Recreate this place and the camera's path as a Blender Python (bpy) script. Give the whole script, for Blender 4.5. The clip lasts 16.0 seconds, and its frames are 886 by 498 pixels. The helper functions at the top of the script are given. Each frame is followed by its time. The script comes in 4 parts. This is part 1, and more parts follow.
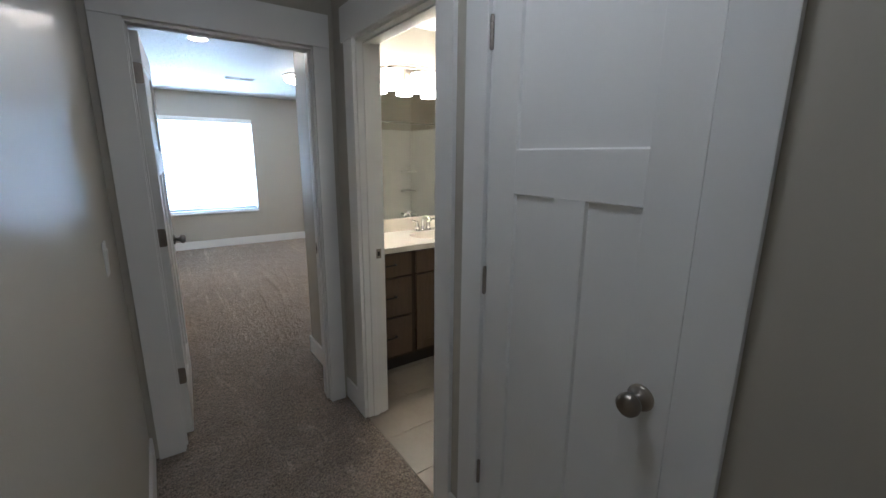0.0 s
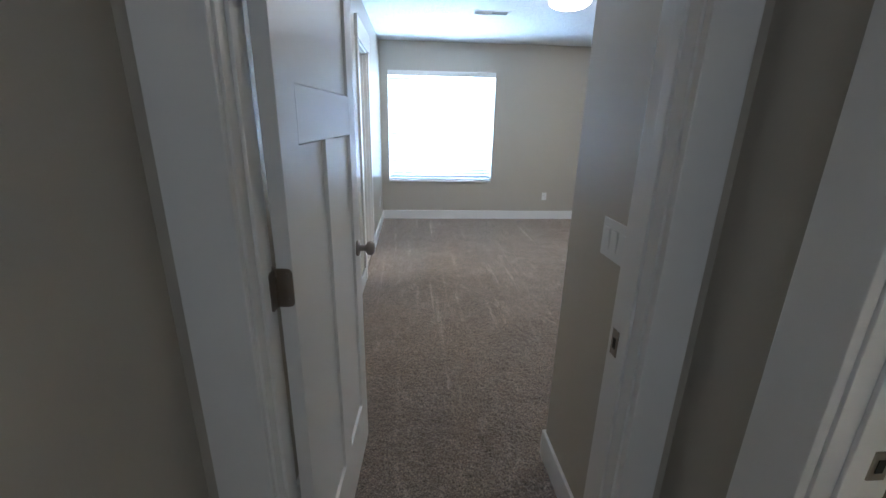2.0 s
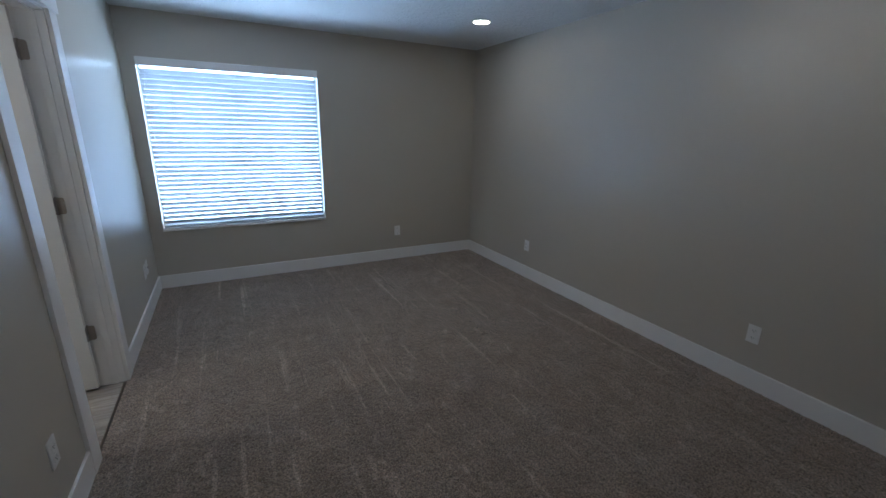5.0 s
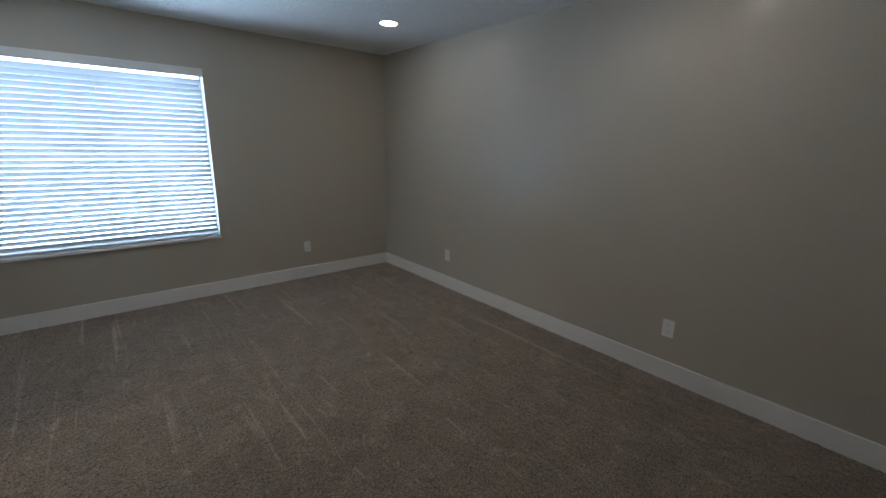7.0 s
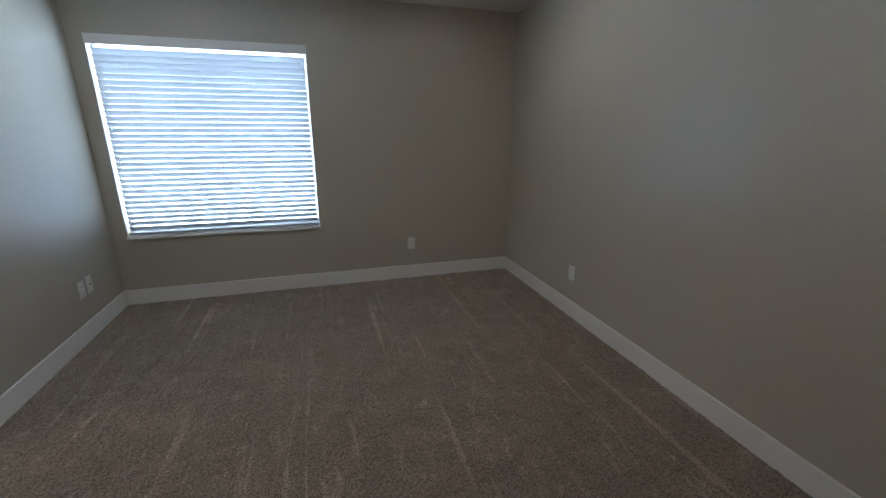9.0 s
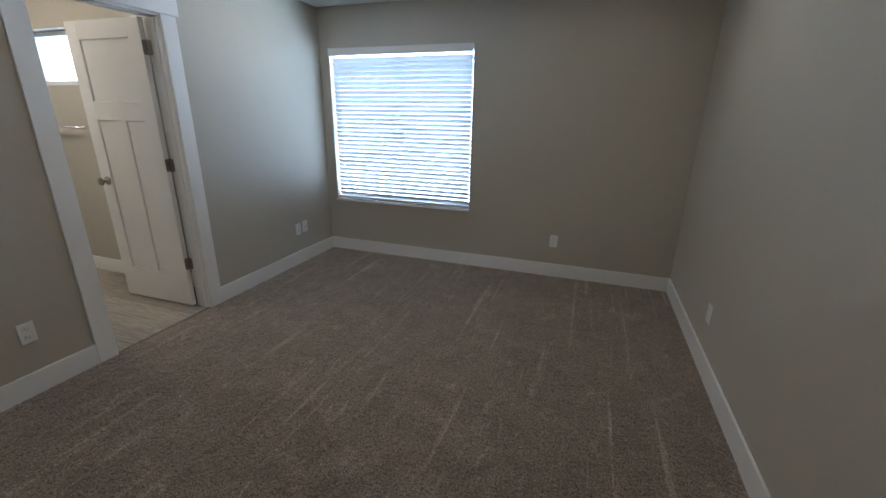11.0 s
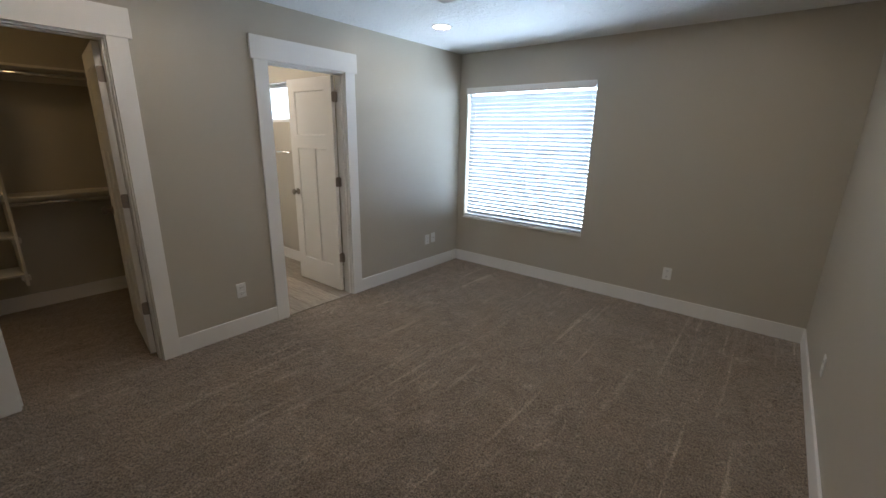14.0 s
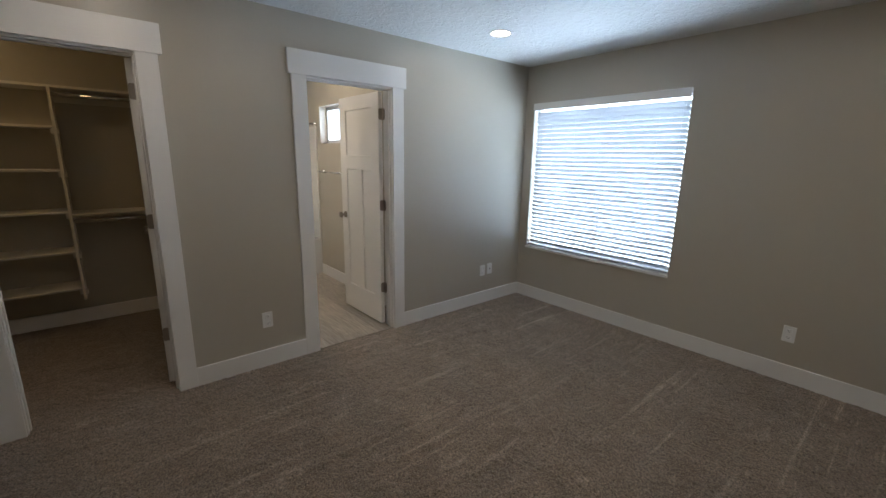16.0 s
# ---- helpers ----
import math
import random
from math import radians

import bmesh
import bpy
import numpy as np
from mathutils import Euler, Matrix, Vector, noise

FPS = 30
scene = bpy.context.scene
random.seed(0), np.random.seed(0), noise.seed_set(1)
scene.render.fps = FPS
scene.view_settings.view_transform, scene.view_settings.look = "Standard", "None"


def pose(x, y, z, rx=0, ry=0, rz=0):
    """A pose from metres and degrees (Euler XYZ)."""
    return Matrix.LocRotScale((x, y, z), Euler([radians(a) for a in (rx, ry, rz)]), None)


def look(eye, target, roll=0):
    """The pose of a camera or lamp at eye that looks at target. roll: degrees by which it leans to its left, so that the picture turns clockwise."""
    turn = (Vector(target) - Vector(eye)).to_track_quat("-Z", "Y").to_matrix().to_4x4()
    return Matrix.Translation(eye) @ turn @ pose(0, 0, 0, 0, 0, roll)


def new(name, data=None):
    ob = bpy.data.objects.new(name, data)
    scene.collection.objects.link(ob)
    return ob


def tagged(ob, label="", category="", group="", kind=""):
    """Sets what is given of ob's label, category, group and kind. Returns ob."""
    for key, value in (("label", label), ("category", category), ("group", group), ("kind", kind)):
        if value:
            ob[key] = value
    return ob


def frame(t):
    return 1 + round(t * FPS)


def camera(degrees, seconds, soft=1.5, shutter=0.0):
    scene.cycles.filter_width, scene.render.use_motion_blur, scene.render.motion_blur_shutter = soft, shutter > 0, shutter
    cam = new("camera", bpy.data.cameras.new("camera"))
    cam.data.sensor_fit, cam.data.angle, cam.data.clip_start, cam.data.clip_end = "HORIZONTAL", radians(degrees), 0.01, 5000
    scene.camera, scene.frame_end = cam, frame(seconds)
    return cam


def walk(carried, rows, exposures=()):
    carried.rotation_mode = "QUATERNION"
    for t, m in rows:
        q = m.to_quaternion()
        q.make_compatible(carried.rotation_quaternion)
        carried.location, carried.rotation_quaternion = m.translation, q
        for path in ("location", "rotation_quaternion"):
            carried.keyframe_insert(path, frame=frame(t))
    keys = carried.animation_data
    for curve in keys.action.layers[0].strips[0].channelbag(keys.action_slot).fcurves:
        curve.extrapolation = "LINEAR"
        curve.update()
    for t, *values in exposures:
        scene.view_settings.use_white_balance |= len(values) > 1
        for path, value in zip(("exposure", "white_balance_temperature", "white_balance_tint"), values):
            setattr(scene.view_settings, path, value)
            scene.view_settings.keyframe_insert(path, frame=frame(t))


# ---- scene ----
cam = camera(94.5, 16.0)
PATH = [
    (0, (0.171, 0.36, 1.499), (1.29, 1.959, 1.06), 0.5),
    (0.5, (0.3, 0.677, 1.493), (0.979, 2.5, 1.032), 0.9),
    (1, (0.364, 1.076, 1.489), (0.823, 2.947, 0.95), 1.1),
    (1.5, (0.438, 1.473, 1.477), (0.745, 3.374, 0.937), 1.2),
    (2, (0.446, 1.917, 1.456), (0.593, 3.817, 0.848), 1.2),
    (2.5, (0.419, 2.339, 1.457), (0.662, 4.229, 0.849), 1.3),
    (3, (0.458, 2.705, 1.45), (0.787, 4.575, 0.82), 1.5),
    (3.5, (0.514, 2.988, 1.488), (0.968, 4.828, 0.848), 1.6),
    (4, (0.58, 3.219, 1.514), (1.265, 4.994, 0.897), 1.2),
    (4.5, (0.64, 3.371, 1.521), (1.487, 5.077, 0.911), 1.2),
    (5, (0.687, 3.471, 1.525), (1.585, 5.17, 0.968), 1.2),
    (7.5, (0.83, 3.766, 1.473), (2.108, 5.223, 0.977), 1.2),
    (8, (1.008, 3.915, 1.468), (2.153, 5.485, 0.991), 1.2),
    (8.2, (1.1, 3.99, 1.459), (2.137, 5.626, 0.966), 1.0),
    (10.3, (2.503, 4.289, 1.431), (2.29, 6.185, 0.832), 0.3),
    (10.5, (2.567, 4.276, 1.45), (2.254, 6.163, 0.868), 0.6),
    (11, (2.68, 4.164, 1.473), (2.055, 5.958, 0.847), 0.9),
    (11.5, (2.913, 4.03, 1.487), (2.077, 5.733, 0.853), 0.9),
    (12, (3.048, 3.963, 1.524), (2.07, 5.58, 0.87), 1.0),
    (12.5, (3.087, 3.965, 1.546), (2.071, 5.564, 0.905), 1.0),
    (13, (3.096, 3.946, 1.539), (2.014, 5.51, 0.919), 1.2),
    (13.5, (3.096, 3.926, 1.55), (1.953, 5.462, 0.972), 1.2),
    (14, (3.09, 3.899, 1.546), (1.88, 5.399, 1.009), 1.1),
    (14.5, (3.089, 3.901, 1.551), (1.838, 5.382, 1.061), 1.1),
    (15, (3.038, 3.934, 1.556), (1.789, 5.429, 1.105), 1.1),
    (15.5, (2.99, 4.084, 1.516), (1.716, 5.551, 1.04), 1.0),
    (16, (2.933, 4.417, 1.516), (1.438, 5.672, 1.079), 1.0),
]
EXPOSURES = [
    (0.0, 1.24, 5310, 10),
    (0.5, 0.93, 5270, 10),
    (1.5, 1.02, 5230, 9),
    (2.0, 1.16, 5130, 9),
    (2.5, 1.02, 5060, 9),
    (3.5, 0.69, 4960, 9),
    (4.5, -0.08, 5040, 10),
    (5.0, -0.26, 5060, 10),
    (7.3, -0.2, 5660, 9),
    (8.2, -0.25, 5740, 9),
    (10.5, -0.14, 5660, 10),
    (11.5, 0.08, 5900, 10),
    (12.0, 0.22, 6140, 12),
    (14.5, 0.1, 6120, 12),
    (16.0, -0.04, 6090, 12),
]
walk(cam, [(t, look(eye, target, roll)) for t, eye, target, roll in PATH], EXPOSURES)

# ---- world, sun, large lights ----
world = bpy.data.worlds.new("sky")
scene.world = world
world.use_nodes = True
wn = world.node_tree
sky = wn.nodes.new("ShaderNodeTexSky")
sky.sky_type, sky.sun_disc = "NISHITA", False
sky.sun_elevation, sky.sun_rotation = radians(36), radians(66)
wn.links.new(sky.outputs[0], wn.nodes["Background"].inputs[0])
wn.nodes["Background"].inputs[1].default_value = 0.12
sun_data = bpy.data.lights.new("sun", "SUN")
sun_data.energy, sun_data.angle, sun_data.color = 4.0, radians(0.5), (1.0, 0.95, 0.88)
sun = new("sun", sun_data)
sun.matrix_world = look((10, 4.5, 8), (0, 0, 0))


def area_lamp(name, at, target, w, h, watts, colour):
    d = bpy.data.lights.new(name, "AREA")
    d.shape, d.size, d.size_y, d.energy, d.color = "RECTANGLE", w, h, watts, colour
    ob = new(name, d)
    ob.matrix_world = look(at, target)
    return ob


area_lamp("window_daylight", (0.85, 9.10, 1.10), (0.85, 8.15, 1.36), 5.0, 3.2, 540, (0.68, 0.845, 1.0))
area_lamp("bath_window_daylight", (-2.1, 7.15, 1.90), (-2.1, 6.2, 1.84), 3.6, 1.3, 75, (0.74, 0.87, 1.0))


# ---- materials ----
def shader(name, colour, rough=0.6, metal=0.0, vary=0.06, scale=3.0, grain=0.0, grain_scale=300.0, bump=0.0, bump_scale=200.0, spec=0.5, stretch=(1, 1, 1), coat=0.0, island=0.0, deep=0.002):
    m = bpy.data.materials.new(name)
    m.use_nodes = True
    nt = m.node_tree
    b = nt.nodes["Principled BSDF"]
    b.inputs["Roughness"].default_value = rough
    b.inputs["Metallic"].default_value = metal
    b.inputs["Specular IOR Level"].default_value = spec
    b.inputs["Coat Weight"].default_value = coat
    geo = nt.nodes.new("ShaderNodeTexCoord")
    mp = nt.nodes.new("ShaderNodeMapping")
    mp.inputs["Scale"].default_value = stretch
    if island:
        own = nt.nodes.new("ShaderNodeObjectInfo")
        shift = nt.nodes.new("ShaderNodeVectorMath")
        shift.operation = "MULTIPLY_ADD"
        shift.inputs[1].default_value, shift.inputs[2].default_value = (1, 1, 1), (0, 0, 0)
        nt.links.new(geo.outputs["Object"], shift.inputs[0])
        far = nt.nodes.new("ShaderNodeVectorMath")
        far.operation = "SCALE"
        far.inputs[0].default_value = (17.0, 9.0, 5.0)
        nt.links.new(own.outputs["Random"], far.inputs["Scale"])
        nt.links.new(far.outputs[0], shift.inputs[2])
        nt.links.new(shift.outputs[0], mp.inputs[0])
    else:
        nt.links.new(geo.outputs["Object"], mp.inputs[0])

    def tex(sc, detail=4.0):
        n = nt.nodes.new("ShaderNodeTexNoise")
        n.inputs["Scale"].default_value, n.inputs["Detail"].default_value = sc, detail
        nt.links.new(mp.outputs[0], n.inputs["Vector"])
        return n

    def math_node(op, a, c):
        n = nt.nodes.new("ShaderNodeMath")
        n.operation = op
        for i, v in enumerate((a, c)):
            if isinstance(v, (int, float)):
                n.inputs[i].default_value = v
            else:
                nt.links.new(v, n.inputs[i])
        return n.outputs[0]

    big = tex(scale)
    value = math_node("MULTIPLY_ADD", big.outputs["Fac"], 2 * vary)
    value.node.inputs[2].default_value = 1 - vary
    if grain:
        fine = tex(grain_scale, 2.0)
        g = math_node("MULTIPLY_ADD", fine.outputs["Fac"], 2 * grain)
        g.node.inputs[2].default_value = 1 - grain
        value = math_node("MULTIPLY", value, g)
    if island:
        info = nt.nodes.new("ShaderNodeObjectInfo")
        r = math_node("MULTIPLY_ADD", info.outputs["Random"], 2 * island)
        r.node.inputs[2].default_value = 1 - island
        value = math_node("MULTIPLY", value, r)
    mix = nt.nodes.new("ShaderNodeVectorMath")
    mix.operation = "SCALE"
    mix.inputs[0].default_value = colour
    nt.links.new(value, mix.inputs["Scale"])
    nt.links.new(mix.outputs[0], b.inputs["Base Color"])
    rough_var = math_node("MULTIPLY_ADD", big.outputs["Fac"], 0.16)
    rough_var.node.inputs[2].default_value = max(0.02, rough - 0.08)
    nt.links.new(rough_var, b.inputs["Roughness"])
    if bump:
        bt = tex(bump_scale, 3.0)
        bn = nt.nodes.new("ShaderNodeBump")
        bn.inputs["Strength"].default_value, bn.inputs["Distance"].default_value = bump, deep
        nt.links.new(bt.outputs["Fac"], bn.inputs["Height"])
        nt.links.new(bn.outputs[0], b.inputs["Normal"])
    return m


def glow(name, colour, strength):
    m = bpy.data.materials.new(name)
    m.use_nodes = True
    b = m.node_tree.nodes["Principled BSDF"]
    b.inputs["Base Color"].default_value = (0.85, 0.85, 0.82, 1)
    b.inputs["Emission Color"].default_value = (*colour, 1)
    b.inputs["Emission Strength"].default_value = strength
    return m


def carpet_shader():
    m = shader("carpet_pile", (0.207, 0.169, 0.134), 0.95, vary=0.13, scale=2.6, grain=1.7, grain_scale=115.0, bump=1.0, bump_scale=130.0, spec=0.1, deep=0.008)
    nt = m.node_tree
    b = nt.nodes["Principled BSDF"]
    b.inputs["Sheen Weight"].default_value = 0.46
    b.inputs["Sheen Tint"].default_value = (1.0, 0.88, 0.77, 1)
    b.inputs["Sheen Roughness"].default_value = 0.6
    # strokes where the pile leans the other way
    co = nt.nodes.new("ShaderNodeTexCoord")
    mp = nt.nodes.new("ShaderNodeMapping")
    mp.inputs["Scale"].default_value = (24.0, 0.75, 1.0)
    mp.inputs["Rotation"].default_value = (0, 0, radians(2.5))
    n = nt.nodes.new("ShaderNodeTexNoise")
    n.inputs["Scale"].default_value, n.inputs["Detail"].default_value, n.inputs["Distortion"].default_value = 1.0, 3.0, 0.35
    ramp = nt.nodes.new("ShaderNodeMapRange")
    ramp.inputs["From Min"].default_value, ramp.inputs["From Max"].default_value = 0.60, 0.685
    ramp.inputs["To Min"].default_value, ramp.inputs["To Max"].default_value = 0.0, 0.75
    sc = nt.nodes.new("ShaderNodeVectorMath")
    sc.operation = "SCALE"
    old = b.inputs["Base Color"].links[0].from_socket
    # broad patches of leaning pile, and light and dark yarn flecks
    wide = nt.nodes.new("ShaderNodeTexNoise")
    wide.inputs["Scale"].default_value, wide.inputs["Detail"].default_value, wide.inputs["Distortion"].default_value = 5.5, 5.0, 0.9
    patch = nt.nodes.new("ShaderNodeMapRange")
    patch.inputs["From Min"].default_value, patch.inputs["From Max"].default_value = 0.36, 0.66
    patch.inputs["To Min"].default_value, patch.inputs["To Max"].default_value = 0.86, 1.16
    yarn = nt.nodes.new("ShaderNodeTexVoronoi")
    yarn.inputs["Scale"].default_value = 210.0
    tone = nt.nodes.new("ShaderNodeValToRGB")
    tone.color_ramp.elements[0].position, tone.color_ramp.elements[0].color = 0.15, (0.76, 0.78, 0.81, 1)
    tone.color_ramp.elements[1].position, tone.color_ramp.elements[1].color = 0.90, (1.22, 1.18, 1.13, 1)
    split = nt.nodes.new("ShaderNodeSeparateColor")
    by_patch = nt.nodes.new("ShaderNodeVectorMath")
    by_patch.operation = "SCALE"
    by_yarn = nt.nodes.new("ShaderNodeVectorMath")
    by_yarn.operation = "MULTIPLY"
    nt.links.new(co.outputs["Object"], wide.inputs["Vector"])
    nt.links.new(wide.outputs["Fac"], patch.inputs["Value"])
    nt.links.new(co.outputs["Object"], yarn.inputs["Vector"])
    nt.links.new(yarn.outputs["Color"], split.inputs[0])
    nt.links.new(split.outputs[0], tone.inputs[0])
    nt.links.new(old, by_patch.inputs[0])
    nt.links.new(patch.outputs[0], by_patch.inputs["Scale"])
    nt.links.new(by_patch.outputs[0], by_yarn.inputs[0])
    nt.links.new(tone.outputs[0], by_yarn.inputs[1])
    old = by_yarn.outputs[0]
    # short scuffs where feet and the vacuum head pushed the pile over
    scuff_map = nt.nodes.new("ShaderNodeMapping")
    scuff_map.inputs["Scale"].default_value = (11.0, 4.5, 1.0)
    scuff_map.inputs["Rotation"].default_value = (0, 0, radians(-24))
    scuff = nt.nodes.new("ShaderNodeTexNoise")
    scuff.inputs["Scale"].default_value, scuff.inputs["Detail"].default_value, scuff.inputs["Distortion"].default_value = 1.0, 6.0, 1.6
    scuff_tone = nt.nodes.new("ShaderNodeMapRange")
    scuff_tone.inputs["From Min"].default_value, scuff_tone.inputs["From Max"].default_value = 0.59, 0.69
    scuff_tone.inputs["To Min"].default_value, scuff_tone.inputs["To Max"].default_value = 1.0, 1.5
    by_scuff = nt.nodes.new("ShaderNodeVectorMath")
    by_scuff.operation = "SCALE"
    nt.links.new(co.outputs["Object"], scuff_map.inputs[0])
    nt.links.new(scuff_map.outputs[0], scuff.inputs["Vector"])
    nt.links.new(scuff.outputs["Fac"], scuff_tone.inputs["Value"])
    nt.links.new(old, by_scuff.inputs[0])
    nt.links.new(scuff_tone.outputs[0], by_scuff.inputs["Scale"])
    old = by_scuff.outputs[0]
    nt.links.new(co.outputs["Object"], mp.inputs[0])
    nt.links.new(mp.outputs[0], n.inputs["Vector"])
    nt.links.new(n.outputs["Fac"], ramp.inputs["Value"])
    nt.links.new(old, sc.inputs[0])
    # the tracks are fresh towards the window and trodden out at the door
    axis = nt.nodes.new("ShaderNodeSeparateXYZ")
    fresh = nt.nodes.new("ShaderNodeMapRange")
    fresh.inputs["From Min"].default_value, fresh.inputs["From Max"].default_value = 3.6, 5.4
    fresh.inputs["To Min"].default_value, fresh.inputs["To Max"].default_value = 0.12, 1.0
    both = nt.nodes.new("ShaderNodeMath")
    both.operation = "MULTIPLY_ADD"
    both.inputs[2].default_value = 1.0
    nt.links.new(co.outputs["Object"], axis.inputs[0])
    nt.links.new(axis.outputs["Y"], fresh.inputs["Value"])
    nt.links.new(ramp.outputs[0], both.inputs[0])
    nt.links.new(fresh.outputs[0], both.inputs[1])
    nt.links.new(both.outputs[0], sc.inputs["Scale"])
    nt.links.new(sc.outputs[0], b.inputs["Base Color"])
    return m


def ceiling_shader():
    m = shader("knockdown_ceiling", (0.80, 0.81, 0.81), 0.55, vary=0.02, scale=2.0, bump=0.0)
    nt = m.node_tree
    co = nt.nodes.new("ShaderNodeTexCoord")
    n1 = nt.nodes.new("ShaderNodeTexNoise")
    n1.inputs["Scale"].default_value, n1.inputs["Detail"].default_value, n1.inputs["Distortion"].default_value = 22.0, 3.0, 0.8
    ramp = nt.nodes.new("ShaderNodeValToRGB")
    ramp.color_ramp.elements[0].position, ramp.color_ramp.elements[1].position = 0.46, 0.56
    bn = nt.nodes.new("ShaderNodeBump")
    bn.inputs["Strength"].default_value, bn.inputs["Distance"].default_value = 0.9, 0.004
    nt.links.new(co.outputs["Object"], n1.inputs["Vector"])
    nt.links.new(n1.outputs["Fac"], ramp.inputs[0])
    nt.links.new(ramp.outputs[0], bn.inputs["Height"])
    nt.links.new(bn.outputs[0], nt.nodes["Principled BSDF"].inputs["Normal"])
    return m


def wood_shader(name, colour, stretch, rough=0.5, vary=0.2, island=0.0, spec=0.5):
    return shader(name, colour, rough, vary=vary, scale=6.0, grain=0.14, grain_scale=60.0, bump=0.15, bump_scale=60.0, stretch=stretch, island=island, spec=spec)


WALL = shader("greige_wall_paint", (0.485, 0.450, 0.378), 0.335, vary=0.025, scale=1.2, bump=0.14, bump_scale=120.0, spec=0.5)
WHITE = shader("white_trim_paint", (0.82, 0.81, 0.785), 0.35, vary=0.02, scale=4.0, bump=0.04, bump_scale=60.0)
DOORW = shader("white_door_paint", (0.82, 0.81, 0.78), 0.38, vary=0.025, scale=5.0, bump=0.06, bump_scale=90.0, stretch=(1, 1, 0.2))
SHELFW = shader("cream_shelf_paint", (0.72, 0.69, 0.62), 0.45, vary=0.03, scale=5.0, bump=0.04)
CEIL = ceiling_shader()
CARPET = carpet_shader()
NICKEL = shader("satin_nickel", (0.34, 0.30, 0.26), 0.32, 1.0, vary=0.05, scale=30.0)
CHROME = shader("polished_chrome", (0.80, 0.80, 0.80), 0.10, 1.0, vary=0.02, scale=10.0)
BLACK = shader("matte_black_metal", (0.02, 0.019, 0.018), 0.4, 0.6, vary=0.1, scale=20.0)
DARK = shader("dark_cavity", (0.012, 0.012, 0.012), 0.8, vary=0.1)
PLASTIC = shader("white_device_plastic", (0.80, 0.80, 0.78), 0.30, vary=0.01, scale=10.0)
SLAT = shader("white_blind_slat", (0.51, 0.53, 0.56), 0.45, vary=0.02, scale=8.0)
VINYL = shader("white_vinyl_frame", (0.80, 0.81, 0.82), 0.35, vary=0.02)
CAB = wood_shader("taupe_stained_wood", (0.118, 0.080, 0.052), (9, 9, 0.9), 0.50, 0.26, spec=0.35)
# carcass and frame darker than CAB: the reveals' shade put into the colour
CABFRAME = wood_shader("reveal_shaded_frame", (0.060, 0.041, 0.028), (9, 9, 0.9), 0.55, 0.26, spec=0.3)
# toe kick nearly black, with the shade of its recess in the colour
CABDARK = shader("shadowed_cabinet_gap", (0.035, 0.027, 0.022), 0.7, vary=0.1)
QUARTZ = shader("cream_cultured_marble", (0.80, 0.75, 0.67), 0.18, vary=0.03, scale=12.0, coat=0.3)
CERAMIC = shader("white_porcelain", (0.82, 0.80, 0.76), 0.10, vary=0.01, coat=0.4)
TILE = shader("beige_stone_tile", (0.30, 0.255, 0.20), 0.42, vary=0.16, scale=5.0, grain=0.06, grain_scale=40.0, island=0.05)
GROUT = shader("tan_grout", (0.255, 0.218, 0.172), 0.9, vary=0.1, scale=20.0)
PLANK = wood_shader("grey_oak_vinyl_plank", (0.36, 0.32, 0.27), (1.2, 14, 14), 0.42, 0.75, 0.16)
ACRYLIC = shader("white_acrylic_surround", (0.76, 0.75, 0.71), 0.18, vary=0.01)
CONCRETE = shader("pale_concrete", (0.42, 0.41, 0.39), 0.9, vary=0.12, scale=0.8, grain=0.1, grain_scale=40.0, bump=0.2)
SIDING = shader("exterior_siding_paint", (0.55, 0.55, 0.53), 0.7, vary=0.06, scale=2.0, bump=0.1)
CAN = glow("recessed_led_lens", (1.0, 0.82, 0.62), 54.0)
DOME = glow("frosted_dome_glass", (1.0, 0.84, 0.66), 19.0)
# neutral fill for the hall, from domes that are assumed, not seen
HALLGLOW = glow("unseen_hall_dome_glow", (1.0, 0.97, 0.93), 5.5)
ENSUITEGLOW = glow("bath_dome_glass", (1.0, 0.81, 0.60), 43.0)
SHADE = glow("frosted_vanity_shade", (1.0, 0.83, 0.62), 22.0)
CLOSETGLOW = glow("closet_lamp_glass", (1.0, 0.67, 0.30), 8.0)
mirror_mat = bpy.data.materials.new("silvered_mirror")
mirror_mat.use_nodes = True
mb = mirror_mat.node_tree.nodes["Principled BSDF"]
mb.inputs["Base Color"].default_value = (0.84, 0.86, 0.82, 1)
mb.inputs["Metallic"].default_value, mb.inputs["Roughness"].default_value = 1.0, 0.015
GLASS = bpy.data.materials.new("clear_window_glass")
GLASS.use_nodes = True
gb = GLASS.node_tree.nodes["Principled BSDF"]
gb.inputs["Base Color"].default_value = (0.95, 0.98, 0.98, 1)
gb.inputs["Transmission Weight"].default_value, gb.inputs["Roughness"].default_value, gb.inputs["IOR"].default_value = 1.0, 0.0, 1.45


# ---- mesh helpers ----
def box(bm, x0, x1, y0, y1, z0, z1, bevel=0.0, m=None):
    vs = [bm.verts.new(p) for p in ((x0, y0, z0), (x1, y0, z0), (x1, y1, z0), (x0, y1, z0), (x0, y0, z1), (x1, y0, z1), (x1, y1, z1), (x0, y1, z1))]
    if m is not None:
        for v in vs:
            v.co = m @ v.co
    fs = [bm.faces.new([vs[i] for i in q]) for q in ((3, 2, 1, 0), (4, 5, 6, 7), (0, 1, 5, 4), (1, 2, 6, 5), (2, 3, 7, 6), (3, 0, 4, 7))]
    if bevel:
        bmesh.ops.bevel(bm, geom=list({e for f in fs for e in f.edges}), offset=bevel, segments=2, affect="EDGES", profile=0.6)
    return bm


